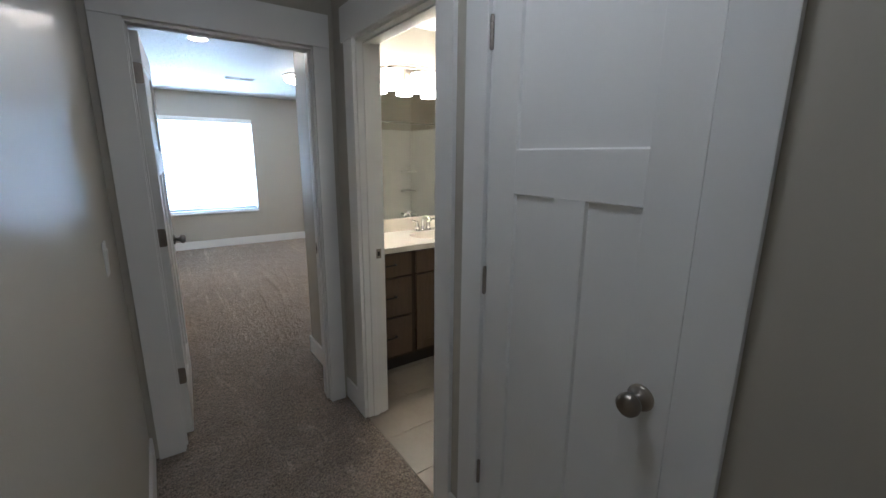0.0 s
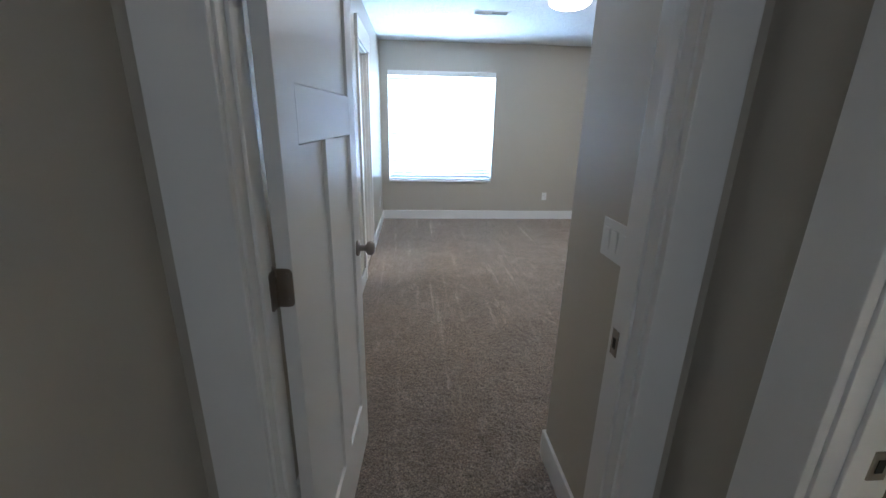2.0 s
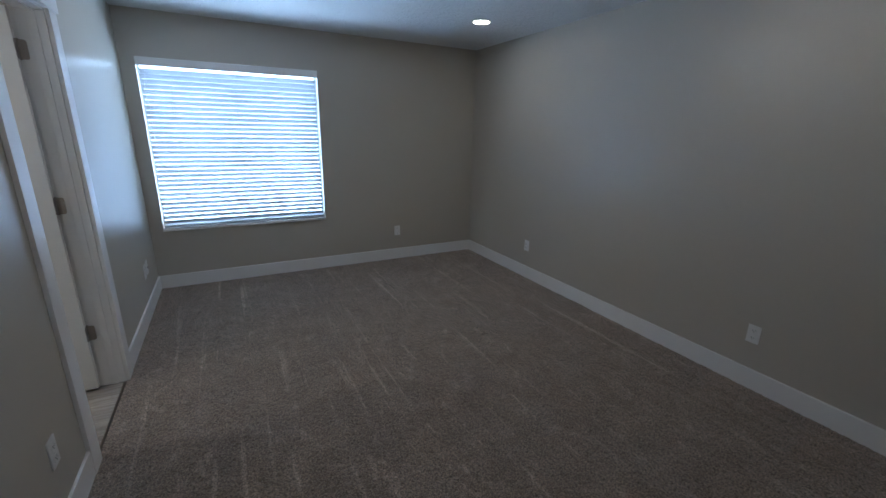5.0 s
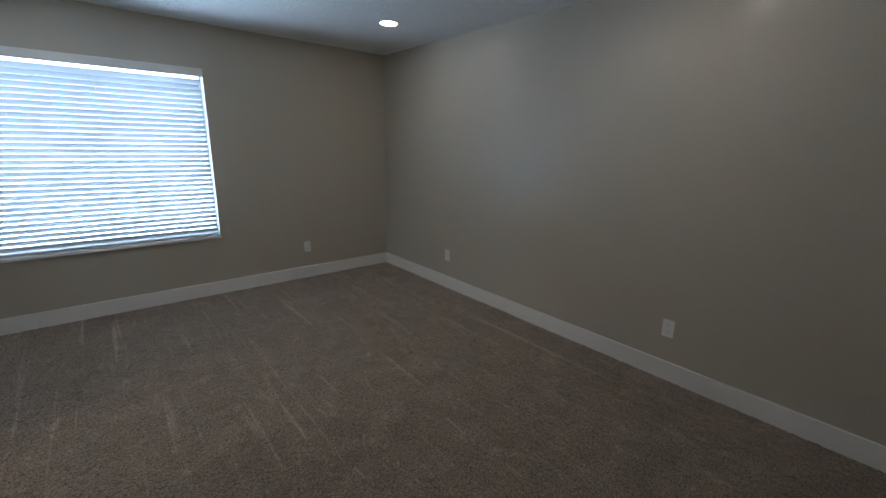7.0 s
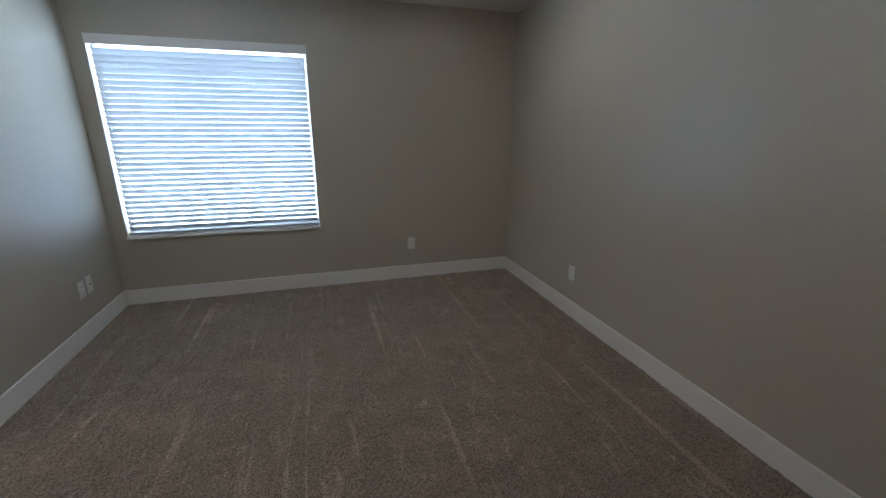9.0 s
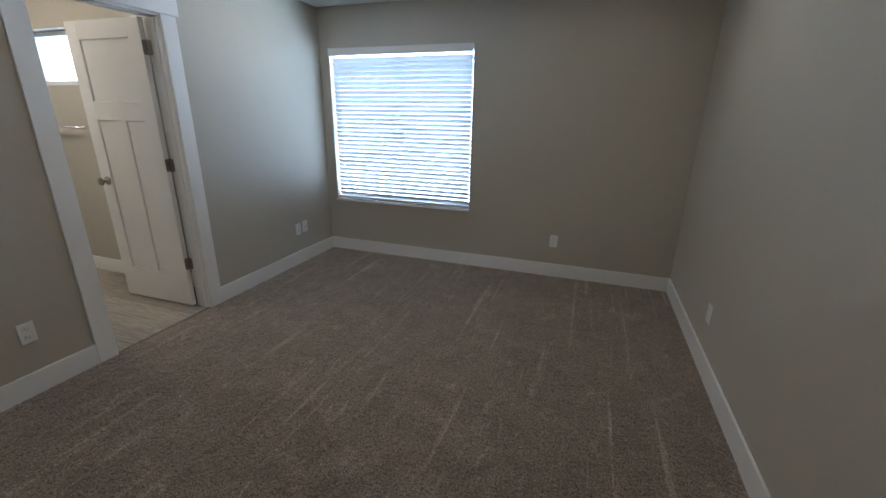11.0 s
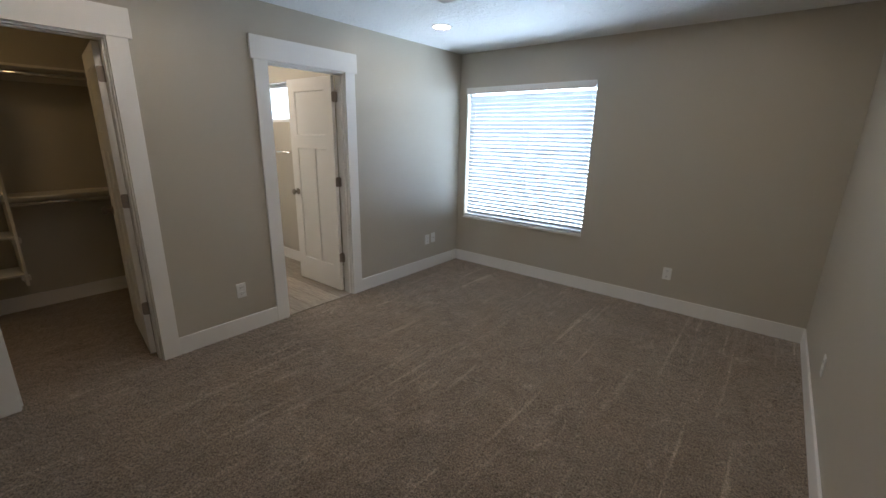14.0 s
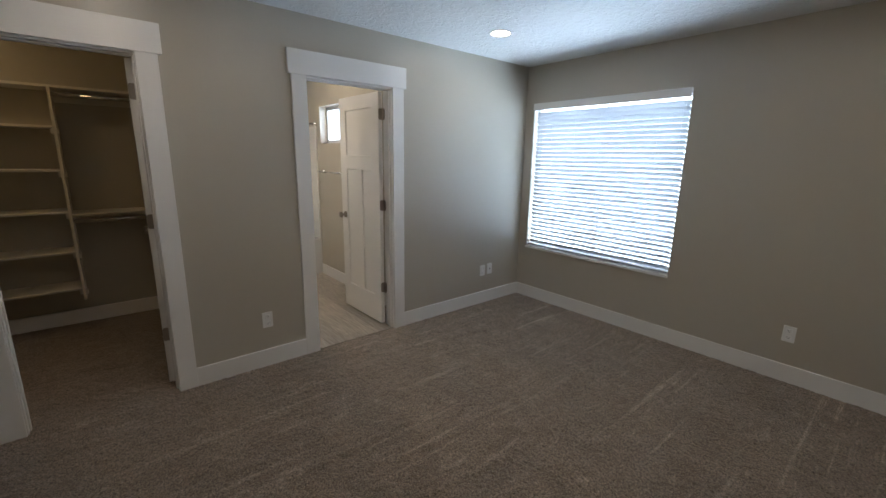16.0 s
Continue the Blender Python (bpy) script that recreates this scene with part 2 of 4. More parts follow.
def boxes(*rows, bevel=0.0):
    bm = bmesh.new()
    for r in rows:
        box(bm, *r, bevel=bevel)
    return bm


def lathe(profile, m=None, steps=28, bm=None):
    """Turns (radius, height) pairs round z."""
    bm = bm or bmesh.new()
    rings = []
    for r, h in profile:
        ring = []
        for i in range(steps):
            a = 2 * math.pi * i / steps
            p = Vector((r * math.cos(a), r * math.sin(a), h))
            ring.append(bm.verts.new(m @ p if m is not None else p))
        rings.append(ring)
    for lo, hi in zip(rings, rings[1:]):
        for i in range(steps):
            j = (i + 1) % steps
            f = bm.faces.new((lo[i], lo[j], hi[j], hi[i]))
            f.smooth = True
    for ring, flip in ((rings[0], True), (rings[-1], False)):
        if profile[0 if flip else -1][0] > 1e-4:
            bm.faces.new(ring[::-1] if flip else ring)
    return bm


def tube(points, r, steps=12, bm=None):
    bm = bm or bmesh.new()
    pts = [Vector(p) for p in points]
    rings = []
    for i, p in enumerate(pts):
        d = (pts[min(i + 1, len(pts) - 1)] - pts[max(i - 1, 0)]).normalized()
        side = d.orthogonal().normalized() if i == 0 else (rings_side - d * rings_side.dot(d)).normalized()
        rings_side = side
        up = d.cross(side)
        rings.append([bm.verts.new(p + r * (math.cos(2 * math.pi * k / steps) * side + math.sin(2 * math.pi * k / steps) * up)) for k in range(steps)])
    for lo, hi in zip(rings, rings[1:]):
        for k in range(steps):
            f = bm.faces.new((lo[k], lo[(k + 1) % steps], hi[(k + 1) % steps], hi[k]))
            f.smooth = True
    bm.faces.new(rings[0][::-1])
    bm.faces.new(rings[-1])
    return bm


def mesh_from(name, bm, material):
    bmesh.ops.recalc_face_normals(bm, faces=bm.faces)
    me = bpy.data.meshes.new(name)
    bm.to_mesh(me)
    bm.free()
    me.materials.append(material)
    return me


def part(name, bm, material, parent, label="", at=None):
    ob = new(name, mesh_from(name, bm, material))
    ob.parent = parent
    if at is not None:
        ob.matrix_basis = at
    return tagged(ob, label)


def thing(name, m, label, category, group="", kind=""):
    ob = new(name)
    ob.empty_display_size = 0.1
    ob.matrix_world = m
    return tagged(ob, label, category, group, kind)


def solid(name, bm, material, label, category, kind="structure"):
    return tagged(new(name, mesh_from(name, bm, material)), label, category, kind=kind)


# ---- plan ----
H = 2.44            # ceiling
XR = 3.472          # bedroom's long wall
XH = 1.04           # hall and entry wall
YN = 8.0            # window wall
YS = 3.38           # bedroom's near wall
YD = 2.64          # hall side of the bedroom doorway wall
T = 0.115           # partition thickness
HEAD = 2.055        # door openings
D1 = (0.130, 0.936)
D2 = (1.620, 2.368)
D3 = (0.708, 1.370)
D4 = (3.938, 4.672)
D5 = (5.598, 6.328)
CLY0, CLY1, CLX = 3.15, 5.0, -1.83       # closet
EY0, EY1, EX = 5.11, 6.57, -2.86         # bath beyond the bedroom
BX0, BX1, BY0, BY1 = XH + T, 3.31, 0.75, 3.225   # hall bath


def wall_sheet(u0, u1, holes, place):
    """One connected sheet from u0 to u1 with rectangular holes, which place() then thickens."""
    us = sorted({u0, u1, *(h[0] for h in holes), *(h[1] for h in holes)})
    zs = sorted({0.0, H, *(max(0.0, h[2]) for h in holes), *(h[3] for h in holes)})
    bm, vs = bmesh.new(), {}

    def vert(u, z):
        if (u, z) not in vs:
            vs[u, z] = bm.verts.new(place(u, 0.0, z))
        return vs[u, z]
    for a, b in zip(us, us[1:]):
        for c, d in zip(zs, zs[1:]):
            mu, mz = (a + b) / 2, (c + d) / 2
            if not any(h[0] < mu < h[1] and h[2] <= mz < h[3] for h in holes):
                bm.faces.new((vert(a, c), vert(b, c), vert(b, d), vert(a, d)))
    made = bmesh.ops.extrude_face_region(bm, geom=bm.faces[:])["geom"]
    push = Vector(place(0, 1.0, 0)) - Vector(place(0, 0.0, 0))
    bmesh.ops.translate(bm, vec=push, verts=[v for v in made if isinstance(v, bmesh.types.BMVert)])
    return bm


def wall_along_y(name, x0, x1, y0, y1, holes, label):
    """A wall with openings: holes are (y0, y1, z0, z1)."""
    return solid(name, wall_sheet(y0, y1, holes, lambda u, t, z: (x0 + t * (x1 - x0), u, z)), WALL, label, "wall")


def wall_along_x(name, y0, y1, x0, x1, holes, label):
    return solid(name, wall_sheet(x0, x1, holes, lambda u, t, z: (u, y0 + t * (y1 - y0), z)), WALL, label, "wall")


WIN = (0.108, 1.605, 0.576, 2.072)
BWIN = (-1.985, -0.95, 1.655, 2.08)
wall_along_y("wall_west", -T, 0, -3.4, YN, [(*D4, 0, HEAD), (*D5, 0, HEAD)], "greige painted drywall wall with two doorways")
wall_along_y("wall_east", XR, XR + 0.14, BY1, YN, [], "plain greige painted drywall wall")
wall_along_x("wall_north", YN, YN + 0.15, -T, XR + 0.14, [WIN], "greige painted drywall wall with a large window")
wall_along_x("wall_south", BY1, YS, XH, XR, [], "greige drywall wall behind the bedroom")
wall_along_x("wall_entry", YD, YD + T, 0, XH, [(*D1, 0, HEAD)], "greige wall holding the bedroom doorway")
wall_along_y("wall_hall", XH, XH + T, -3.4, BY1, [(*D3, 0, HEAD), (*D2, 0, HEAD)], "greige hall wall with bathroom and linen doors")
wall_along_x("wall_hall_end", -3.52, -3.4, -T, XH + T, [], "greige wall closing the hall")
wall_along_y("wall_bath_east", BX1, BX1 + T, BY0 - T, BY1, [], "greige bathroom wall with a towel bar")
wall_along_x("wall_bath_south", BY0 - T, BY0, XH + T, BX1, [], "greige wall behind the bathtub")
wall_along_x("wall_linen", 1.50, 1.50 + T, XH + T, 1.78, [], "greige partition behind the linen closet")
wall_along_y("wall_linen_side", 1.665, 1.78, BY0, 1.50, [], "greige partition beside the bathtub")
wall_along_y("wall_closet_back", CLX - T, CLX, CLY0, CLY1, [], "greige wall at the back of the closet")
wall_along_x("wall_closet_near", CLY0 - T, CLY0, CLX - T, -T, [], "greige closet side wall")
wall_along_x("wall_closet_far", CLY1, EY0, EX - T, -T, [], "greige partition between closet and bath")
wall_along_x("wall_ensuite_north", EY1, EY1 + 0.15, EX - T, -T, [BWIN], "greige bathroom wall with a small high window")
wall_along_y("wall_ensuite_west", EX - T, EX, EY0, EY1, [], "greige wall at the end of the bathtub")

solid("ceiling", boxes((EX - T, XR + 0.14, -3.52, YN + 0.15, H, H + 0.12)), CEIL, "white knockdown textured ceiling", "ceiling")
solid("floor", boxes((EX - T, XR + 0.14, -3.52, YN + 0.15, -0.25, -0.03)), GROUT, "subfloor under carpet, tile and planks", "floor")
solid("ground", boxes((-400, 400, -400, 400, -0.6, -0.4)), CONCRETE, "pale ground outside the house", "ground")


# ---- carpet with pile relief and vacuum tracks ----
def carpet(name, x0, x1, y0, y1, cell, label, tracks):
    nx, ny = max(2, int((x1 - x0) / cell)), max(2, int((y1 - y0) / cell))
    xs, ys = np.linspace(x0, x1, nx + 1), np.linspace(y0, y1, ny + 1)
    gx, gy = np.meshgrid(xs, ys)
    rng = np.random.default_rng(7)
    z = np.clip(rng.normal(0, 0.0026, gx.shape), -0.006, 0.006)
    jit = rng.normal(0, cell * 0.22, gx.shape)
    if tracks:
        for k in range(60):
            cx, half = rng.uniform(0.1, 3.4), rng.uniform(0.012, 0.03)
            ya, ln = rng.uniform(3.2, 7.4), rng.uniform(0.5, 1.5)
            lean, bow = rng.normal(0.03, 0.07), rng.normal(0, 0.02)
            u = (gy - ya) / ln
            line = cx + lean * (gy - ya) + bow * np.sin(4 * u) + 0.006 * np.sin(gy * 31 + k)
            mask = np.exp(-((gx - line) / half) ** 2) * ((u > 0) & (u < 1)) * np.sin(np.clip(u, 0, 1) * np.pi) ** 0.4
            z += mask * rng.uniform(0.002, 0.005)
    z -= 0.001
    v = np.stack([gx + jit * (gx > x0) * (gx < x1), gy + rng.normal(0, cell * 0.22, gx.shape) * (gy > y0) * (gy < y1), z], -1).reshape(-1, 3)
    i = np.arange(nx * ny)
    a = (i // nx) * (nx + 1) + i % nx
    quads = np.stack([a, a + 1, a + nx + 2, a + nx + 1], -1)
    me = bpy.data.meshes.new(name)
    me.vertices.add(len(v))
    me.vertices.foreach_set("co", v.astype(np.float32).ravel())
    me.loops.add(4 * len(quads))
    me.loops.foreach_set("vertex_index", quads.astype(np.int32).ravel())
    me.polygons.add(len(quads))
    me.polygons.foreach_set("loop_start", np.arange(0, 4 * len(quads), 4, dtype=np.int32))
    me.update(calc_edges=True)
    me.validate()
    me.materials.append(CARPET)
    return tagged(new(name, me), label, "carpet", kind="structure")


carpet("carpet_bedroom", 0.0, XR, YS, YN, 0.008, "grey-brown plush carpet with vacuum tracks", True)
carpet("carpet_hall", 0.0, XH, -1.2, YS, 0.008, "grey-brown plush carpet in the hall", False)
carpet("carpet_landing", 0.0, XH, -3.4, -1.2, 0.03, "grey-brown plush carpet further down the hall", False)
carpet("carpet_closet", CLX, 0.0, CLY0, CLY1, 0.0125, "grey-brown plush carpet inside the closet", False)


# ---- trim ----
BB, BT = 0.128, 0.014


def baseboard(x0, x1, y0, y1):
    solid("baseboard", box(bmesh.new(), x0, x1, y0, y1, -0.004, BB, 0.005), WHITE, "white painted flat baseboard", "baseboard")


CW, CT = 0.105, 0.018
baseboard(0.0, BT, -3.4, YD)
baseboard(0.0, BT, YD + T, D4[0] - CW + 0.018)
baseboard(0.0, BT, D4[1] + CW - 0.018, D5[0] - CW + 0.018)
baseboard(0.0, BT, D5[1] + CW - 0.018, YN)
baseboard(BT, XR, YN - BT, YN)
baseboard(XR - BT, XR, YS, YN - BT)
baseboard(XH - BT, XR - BT, YS, YS + BT)
baseboard(XH - BT, XH, YD + T + CT, YS)
baseboard(XH - BT, XH, D2[1] + CW - 0.018, YD)
baseboard(XH - BT, XH, D3[1] + CW - 0.018, D2[0] - CW + 0.018)
baseboard(XH - BT, XH, -3.4, D3[0] - CW + 0.018)
baseboard(BT, XH - BT, -3.4, -3.4 + BT)
baseboard(CLX, CLX + BT, CLY0, CLY1)
baseboard(CLX + BT, -T, CLY1 - BT, CLY1)
baseboard(CLX + BT, -T, CLY0, CLY0 + BT)
baseboard(-2.08, -T, EY1 - BT, EY1)
baseboard(-2.08, -T, EY0, EY0 + BT)
baseboard(2.70, BX1, BY1 - BT, BY1)
baseboard(BX1 - BT, BX1, 1.62, BY1 - BT)


def door_trim(name, m, width, depth, near=True, far=True, clip=(None, None)):
    """Jambs, stops and flat casing with an overhanging head, for a doorway whose near face is y = 0 and which runs along x from 0 to width."""
    t = thing(name, m, "white painted door casing with a flat head", "door trim", kind="structure")
    j = 0.018
    part("jamb", box(bmesh.new(), 0, j, 0.001, depth - 0.001, 0, HEAD, 0.0015), WHITE, t)
    part("jamb", box(bmesh.new(), width - j, width, 0.001, depth - 0.001, 0, HEAD, 0.0015), WHITE, t)
    part("head_jamb", box(bmesh.new(), j, width - j, 0.001, depth - 0.001, HEAD - j, HEAD, 0.0015), WHITE, t)
    for a, b in ((j, j + 0.008), (width - j - 0.008, width - j)):
        part("door_stop", box(bmesh.new(), a, b, 0.035, depth - 0.048, 0, HEAD - j, 0.002), WHITE, t)
    part("door_stop", box(bmesh.new(), j + 0.008, width - j - 0.008, 0.035, depth - 0.048, HEAD - j - 0.008, HEAD - j, 0.002), WHITE, t)
    sides = ([(-CT, 0.0, -1)] if near else []) + ([(depth, depth + CT, 1)] if far else [])
    lo = -CW + 0.013 if clip[0] is None else clip[0]
    hi = width + CW - 0.013 if clip[1] is None else clip[1]
    for a, b, s in sides:
        part("casing", box(bmesh.new(), lo, 0.013, a, b, 0, HEAD - 0.005, 0.002), WHITE, t)
        part("casing", box(bmesh.new(), width - 0.013, hi, a, b, 0, HEAD - 0.005, 0.002), WHITE, t)
        o = 0.0 if clip[0] is not None else 0.022
        p = 0.0 if clip[1] is not None else 0.022
        part("head_casing", box(bmesh.new(), lo - o, hi + p, a - (0.006 if s < 0 else 0), b + (0.006 if s > 0 else 0), HEAD - 0.005, HEAD + 0.154, 0.002), WHITE, t)
    return t


# near faces look into the hall or the bedroom
trim_1 = door_trim("door_trim_1", pose(D1[0], YD, 0), D1[1] - D1[0], T, clip=(-D1[0] + 0.03, XH - D1[0] - 0.03))
trim_2 = door_trim("door_trim_2", pose(XH, D2[1], 0, 0, 0, -90), D2[1] - D2[0], T)
trim_3 = door_trim("door_trim_3", pose(XH, D3[1], 0, 0, 0, -90), D3[1] - D3[0], T, far=False)
trim_4 = door_trim("door_trim_4", pose(0, D4[0], 0, 0, 0, 90), D4[1] - D4[0], T)
trim_5 = door_trim("door_trim_5", pose(0, D5[0], 0, 0, 0, 90), D5[1] - D5[0], T)
part("strike_plate", box(bmesh.new(), 0.018, 0.0205, 0.080, 0.108, 0.953, 1.005, 0.0), NICKEL, trim_2, "nickel strike plate")
part("latch_hole", box(bmesh.new(), 0.0205, 0.0215, 0.087, 0.100, 0.967, 0.991, 0.0), DARK, trim_2)
part("strike_plate", box(bmesh.new(), D1[1] - D1[0] - 0.0195, D1[1] - D1[0] - 0.018, 0.080, 0.108, 0.93, 0.995, 0.0), NICKEL, trim_1, "nickel strike plate")
part("latch_hole", box(bmesh.new(), D1[1] - D1[0] - 0.0205, D1[1] - D1[0] - 0.0195, 0.088, 0.100, 0.948, 0.974, 0.0), DARK, trim_1)


# ---- doors ----
def hinge_leaf(m):
    """A plate 34 mm wide and 89 mm high with two rounded corners and three screw heads, its face looking along y."""
    bm = bmesh.new()
    w, h, rad = 0.034, 0.0445, 0.012
    out = [(0.0, -h)] + [(w - rad + rad * math.sin(radians(a)), -h + rad - rad * math.cos(radians(a))) for a in range(0, 91, 18)]
    out += [(w - rad + rad * math.cos(radians(a)), h - rad + rad * math.sin(radians(a))) for a in range(0, 91, 18)] + [(0.0, h)]
    lo = [bm.verts.new(m @ Vector((x, -0.0011, z))) for x, z in out]
    hi = [bm.verts.new(m @ Vector((x, 0.0011, z))) for x, z in out]
    bm.faces.new(lo)
    bm.faces.new(hi[::-1])
    for i in range(len(out)):
        j = (i + 1) % len(out)
        bm.faces.new((lo[i], lo[j], hi[j], hi[i]))
    for x, z in ((0.023, -0.030), (0.013, 0.0), (0.023, 0.030)):
        for s in (-1, 1):
            lathe(((0.0042, 0.0011), (0.0036, 0.0016), (0.0012, 0.0013), (0.0, 0.0013)), m @ pose(x, 0, z, -90 * s), 10, bm)
    return bm


def door(name, m, width, label, hand=1, knobs=(1, -1), jamb_leaf=True, knob_z=0.955):
    """A three-panel door hinged at x = 0 and running along x; its pins stand off the face y = 0, its body lies towards hand * y."""
    t = thing(name, m, label, "door", "interior doors", "structure")
    th, z0, z1 = 0.035, 0.018, 2.032
    st, mu = 0.112, 0.10
    zs = (z0, 0.265, 1.395, 1.52, z1 - 0.115, z1)

    def slab(a, b, y0, y1, c, d, bevel=0.0):
        y0, y1 = sorted((hand * y0, hand * y1))
        return box(bmesh.new(), a, b, y0, y1, c, d, bevel)

    mid = width / 2
    part("stile", slab(0, st, 0, th, z0, z1, 0.0018), DOORW, t)
    part("stile", slab(width - st, width, 0, th, z0, z1, 0.0018), DOORW, t)
    part("bottom_rail", slab(st, width - st, 0.0002, th - 0.0002, z0, zs[1], 0.001), DOORW, t)
    part("lock_rail", slab(st, width - st, 0.0002, th - 0.0002, zs[2], zs[3], 0.001), DOORW, t)
    part("top_rail", slab(st, width - st, 0.0002, th - 0.0002, zs[4], z1, 0.001), DOORW, t)
    part("mullion", slab(mid - mu / 2, mid + mu / 2, 0.0004, th - 0.0004, zs[1], zs[2], 0.001), DOORW, t)
    for a, b, c, d in ((st, mid - mu / 2, zs[1], zs[2]), (mid + mu / 2, width - st, zs[1], zs[2]), (st, width - st, zs[3], zs[4])):
        bm = slab(a - 0.002, b + 0.002, 0.0095, th - 0.0095, c - 0.002, d + 0.002)
        s = 0.004
        for y, q in ((0.0095, 0.0012), (th - 0.0095, th - 0.0012)):
            o = [bm.verts.new(p) for p in ((a, hand * q, c), (b, hand * q, c), (b, hand * q, d), (a, hand * q, d))]
            n = [bm.verts.new(p) for p in ((a + s, hand * y, c + s), (b - s, hand * y, c + s), (b - s, hand * y, d - s), (a + s, hand * y, d - s))]
            for k in range(4):
                bm.faces.new((o[k], o[(k + 1) % 4], n[(k + 1) % 4], n[k]))
        part("panel", bm, DOORW, t)
    for s in knobs:
        out = hand * s
        k = pose(width - 0.065, hand * th if s > 0 else 0.0, knob_z, -90 * out)
        part("knob", lathe(((0.032, 0), (0.032, 0.004), (0.027, 0.009), (0.013, 0.012), (0.011, 0.028), (0.015, 0.034), (0.026, 0.041), (0.0285, 0.050), (0.0265, 0.060), (0.018, 0.067), (0.0, 0.069)), k), NICKEL, t, "satin nickel round door knob")
    part("latch_plate", slab(width, width + 0.001, 0.006, 0.029, 0.925, 0.985), NICKEL, t)
    for z in (0.358, 1.10, 1.855):
        pin = pose(-0.002, -0.006 * hand, z)
        h = part("hinge", lathe(((0.0, -0.0485), (0.0035, -0.048), (0.0045, -0.0455), (0.0045, 0.0455), (0.0055, 0.046), (0.0055, 0.048), (0.0, 0.050)), pin, 12), NICKEL, t, "satin nickel butt hinge")
        for k in range(5):
            a = -0.0445 + 0.0178 * k
            part("knuckle", lathe(((0.0058, a), (0.0066, a + 0.0012), (0.0066, a + 0.0166), (0.0058, a + 0.0174)), pin, 14), NICKEL, h)
        part("leaf", hinge_leaf(pose(-0.001, 0, z, 0, 0, 90 * hand)), NICKEL, h)
        if jamb_leaf:
            part("leaf", hinge_leaf(pose(-0.002, -0.0028 * hand, z, 0, 0, 180)), NICKEL, h)
        else:
            part("leaf", hinge_leaf(pose(-0.0030, 0, z, 0, 0, 90 * hand)), NICKEL, h)
    return t


door("door_1", pose(D1[0] + 0.025, YD + T + 0.003, 0, 0, 0, 86.8), 0.774, "white three-panel door standing open into the bedroom", hand=-1, knob_z=0.966)
door("door_3", pose(XH - 0.001, D3[1] - 0.021, 0, 0, 0, -90), D3[1] - D3[0] - 0.042, "closed white three-panel linen closet door", knobs=(-1,), jamb_leaf=False, knob_z=0.958)
door("door_4", pose(-T - 0.006, D4[1] - 0.019, 0, 0, 0, 172.5), 0.694, "white three-panel door open into the closet")
door("door_5", pose(-T - 0.009, D5[1] - 0.031, 0, 0, 0, 181), 0.687, "white three-panel door open into the bathroom")

# ---- bedroom window, sill and blind ----
wx0, wx1, wz0, wz1 = WIN
win = thing("window_1", pose((wx0 + wx1) / 2, YN, wz0), "white vinyl sliding window behind a closed blind", "window", kind="structure")
hw, hh = (wx1 - wx0) / 2, wz1 - wz0
bm = boxes((-hw, hw, 0.09, 0.148, 0.002, 0.05), (-hw, hw, 0.09, 0.148, hh - 0.05, hh - 0.002), (-hw + 0.002, -hw + 0.012, 0.09, 0.148, 0.05, hh - 0.05), (hw - 0.012, hw - 0.002, 0.09, 0.148, 0.05, hh - 0.05), bevel=0.003)
part("window_frame", bm, VINYL, win)
part("meeting_stile", box(bmesh.new(), -0.004, 0.004, 0.105, 0.14, 0.05, hh - 0.05, 0.003), VINYL, win)
for a, b in ((-hw + 0.012, -0.004), (0.004, hw - 0.012)):
    p = part("pane", box(bmesh.new(), a, b, 0.116, 0.122, 0.05, hh - 0.05), GLASS, win)
    p.visible_shadow = False
part("window_sill", box(bmesh.new(), -hw - 0.004, hw + 0.004, -0.022, 0.09, -0.018, 0.003, 0.004), WHITE, win, "white window sill with a rounded nosing")

blind = thing("window_blind", pose((wx0 + wx1) / 2, YN + 0.036, wz0), "white two-inch slat blind, half tilted, fully lowered", "blind")
part("valance", box(bmesh.new(), -hw + 0.002, hw - 0.002, -0.058, -0.046, hh - 0.070, hh - 0.002, 0.003), WHITE, blind, "white flat valance")
part("headrail", box(bmesh.new(), -hw + 0.006, hw - 0.006, -0.028, 0.028, hh - 0.045, hh - 0.006, 0.002), VINYL, blind)
part("bottom_rail", box(bmesh.new(), -hw + 0.012, hw - 0.012, -0.026, 0.026, 0.012, 0.030, 0.003), SLAT, blind)


def slat_mesh():
    bm = bmesh.new()
    n, d, L = 6, 0.050, hw - 0.015
    rows = []
    for top in (1, 0):
        for i in range(n + 1):
            y = -d / 2 + d * i / n
            z = 0.0030 * (1 - (2 * y / d) ** 2) + (0.0026 if top else 0.0)
            rows.append((bm.verts.new((-L, y, z)), bm.verts.new((L, y, z))))
    for i in range(n):
        for o, flip in ((0, False), (n + 1, True)):
            q = (rows[o + i][0], rows[o + i][1], rows[o + i + 1][1], rows[o + i + 1][0])
            bm.faces.new(q[::-1] if flip else q)
    for i, j in ((0, n + 1), (n, 2 * n + 1)):
        bm.faces.new((rows[i][0], rows[i][1], rows[j][1], rows[j][0]))
    return mesh_from("slat", bm, SLAT)


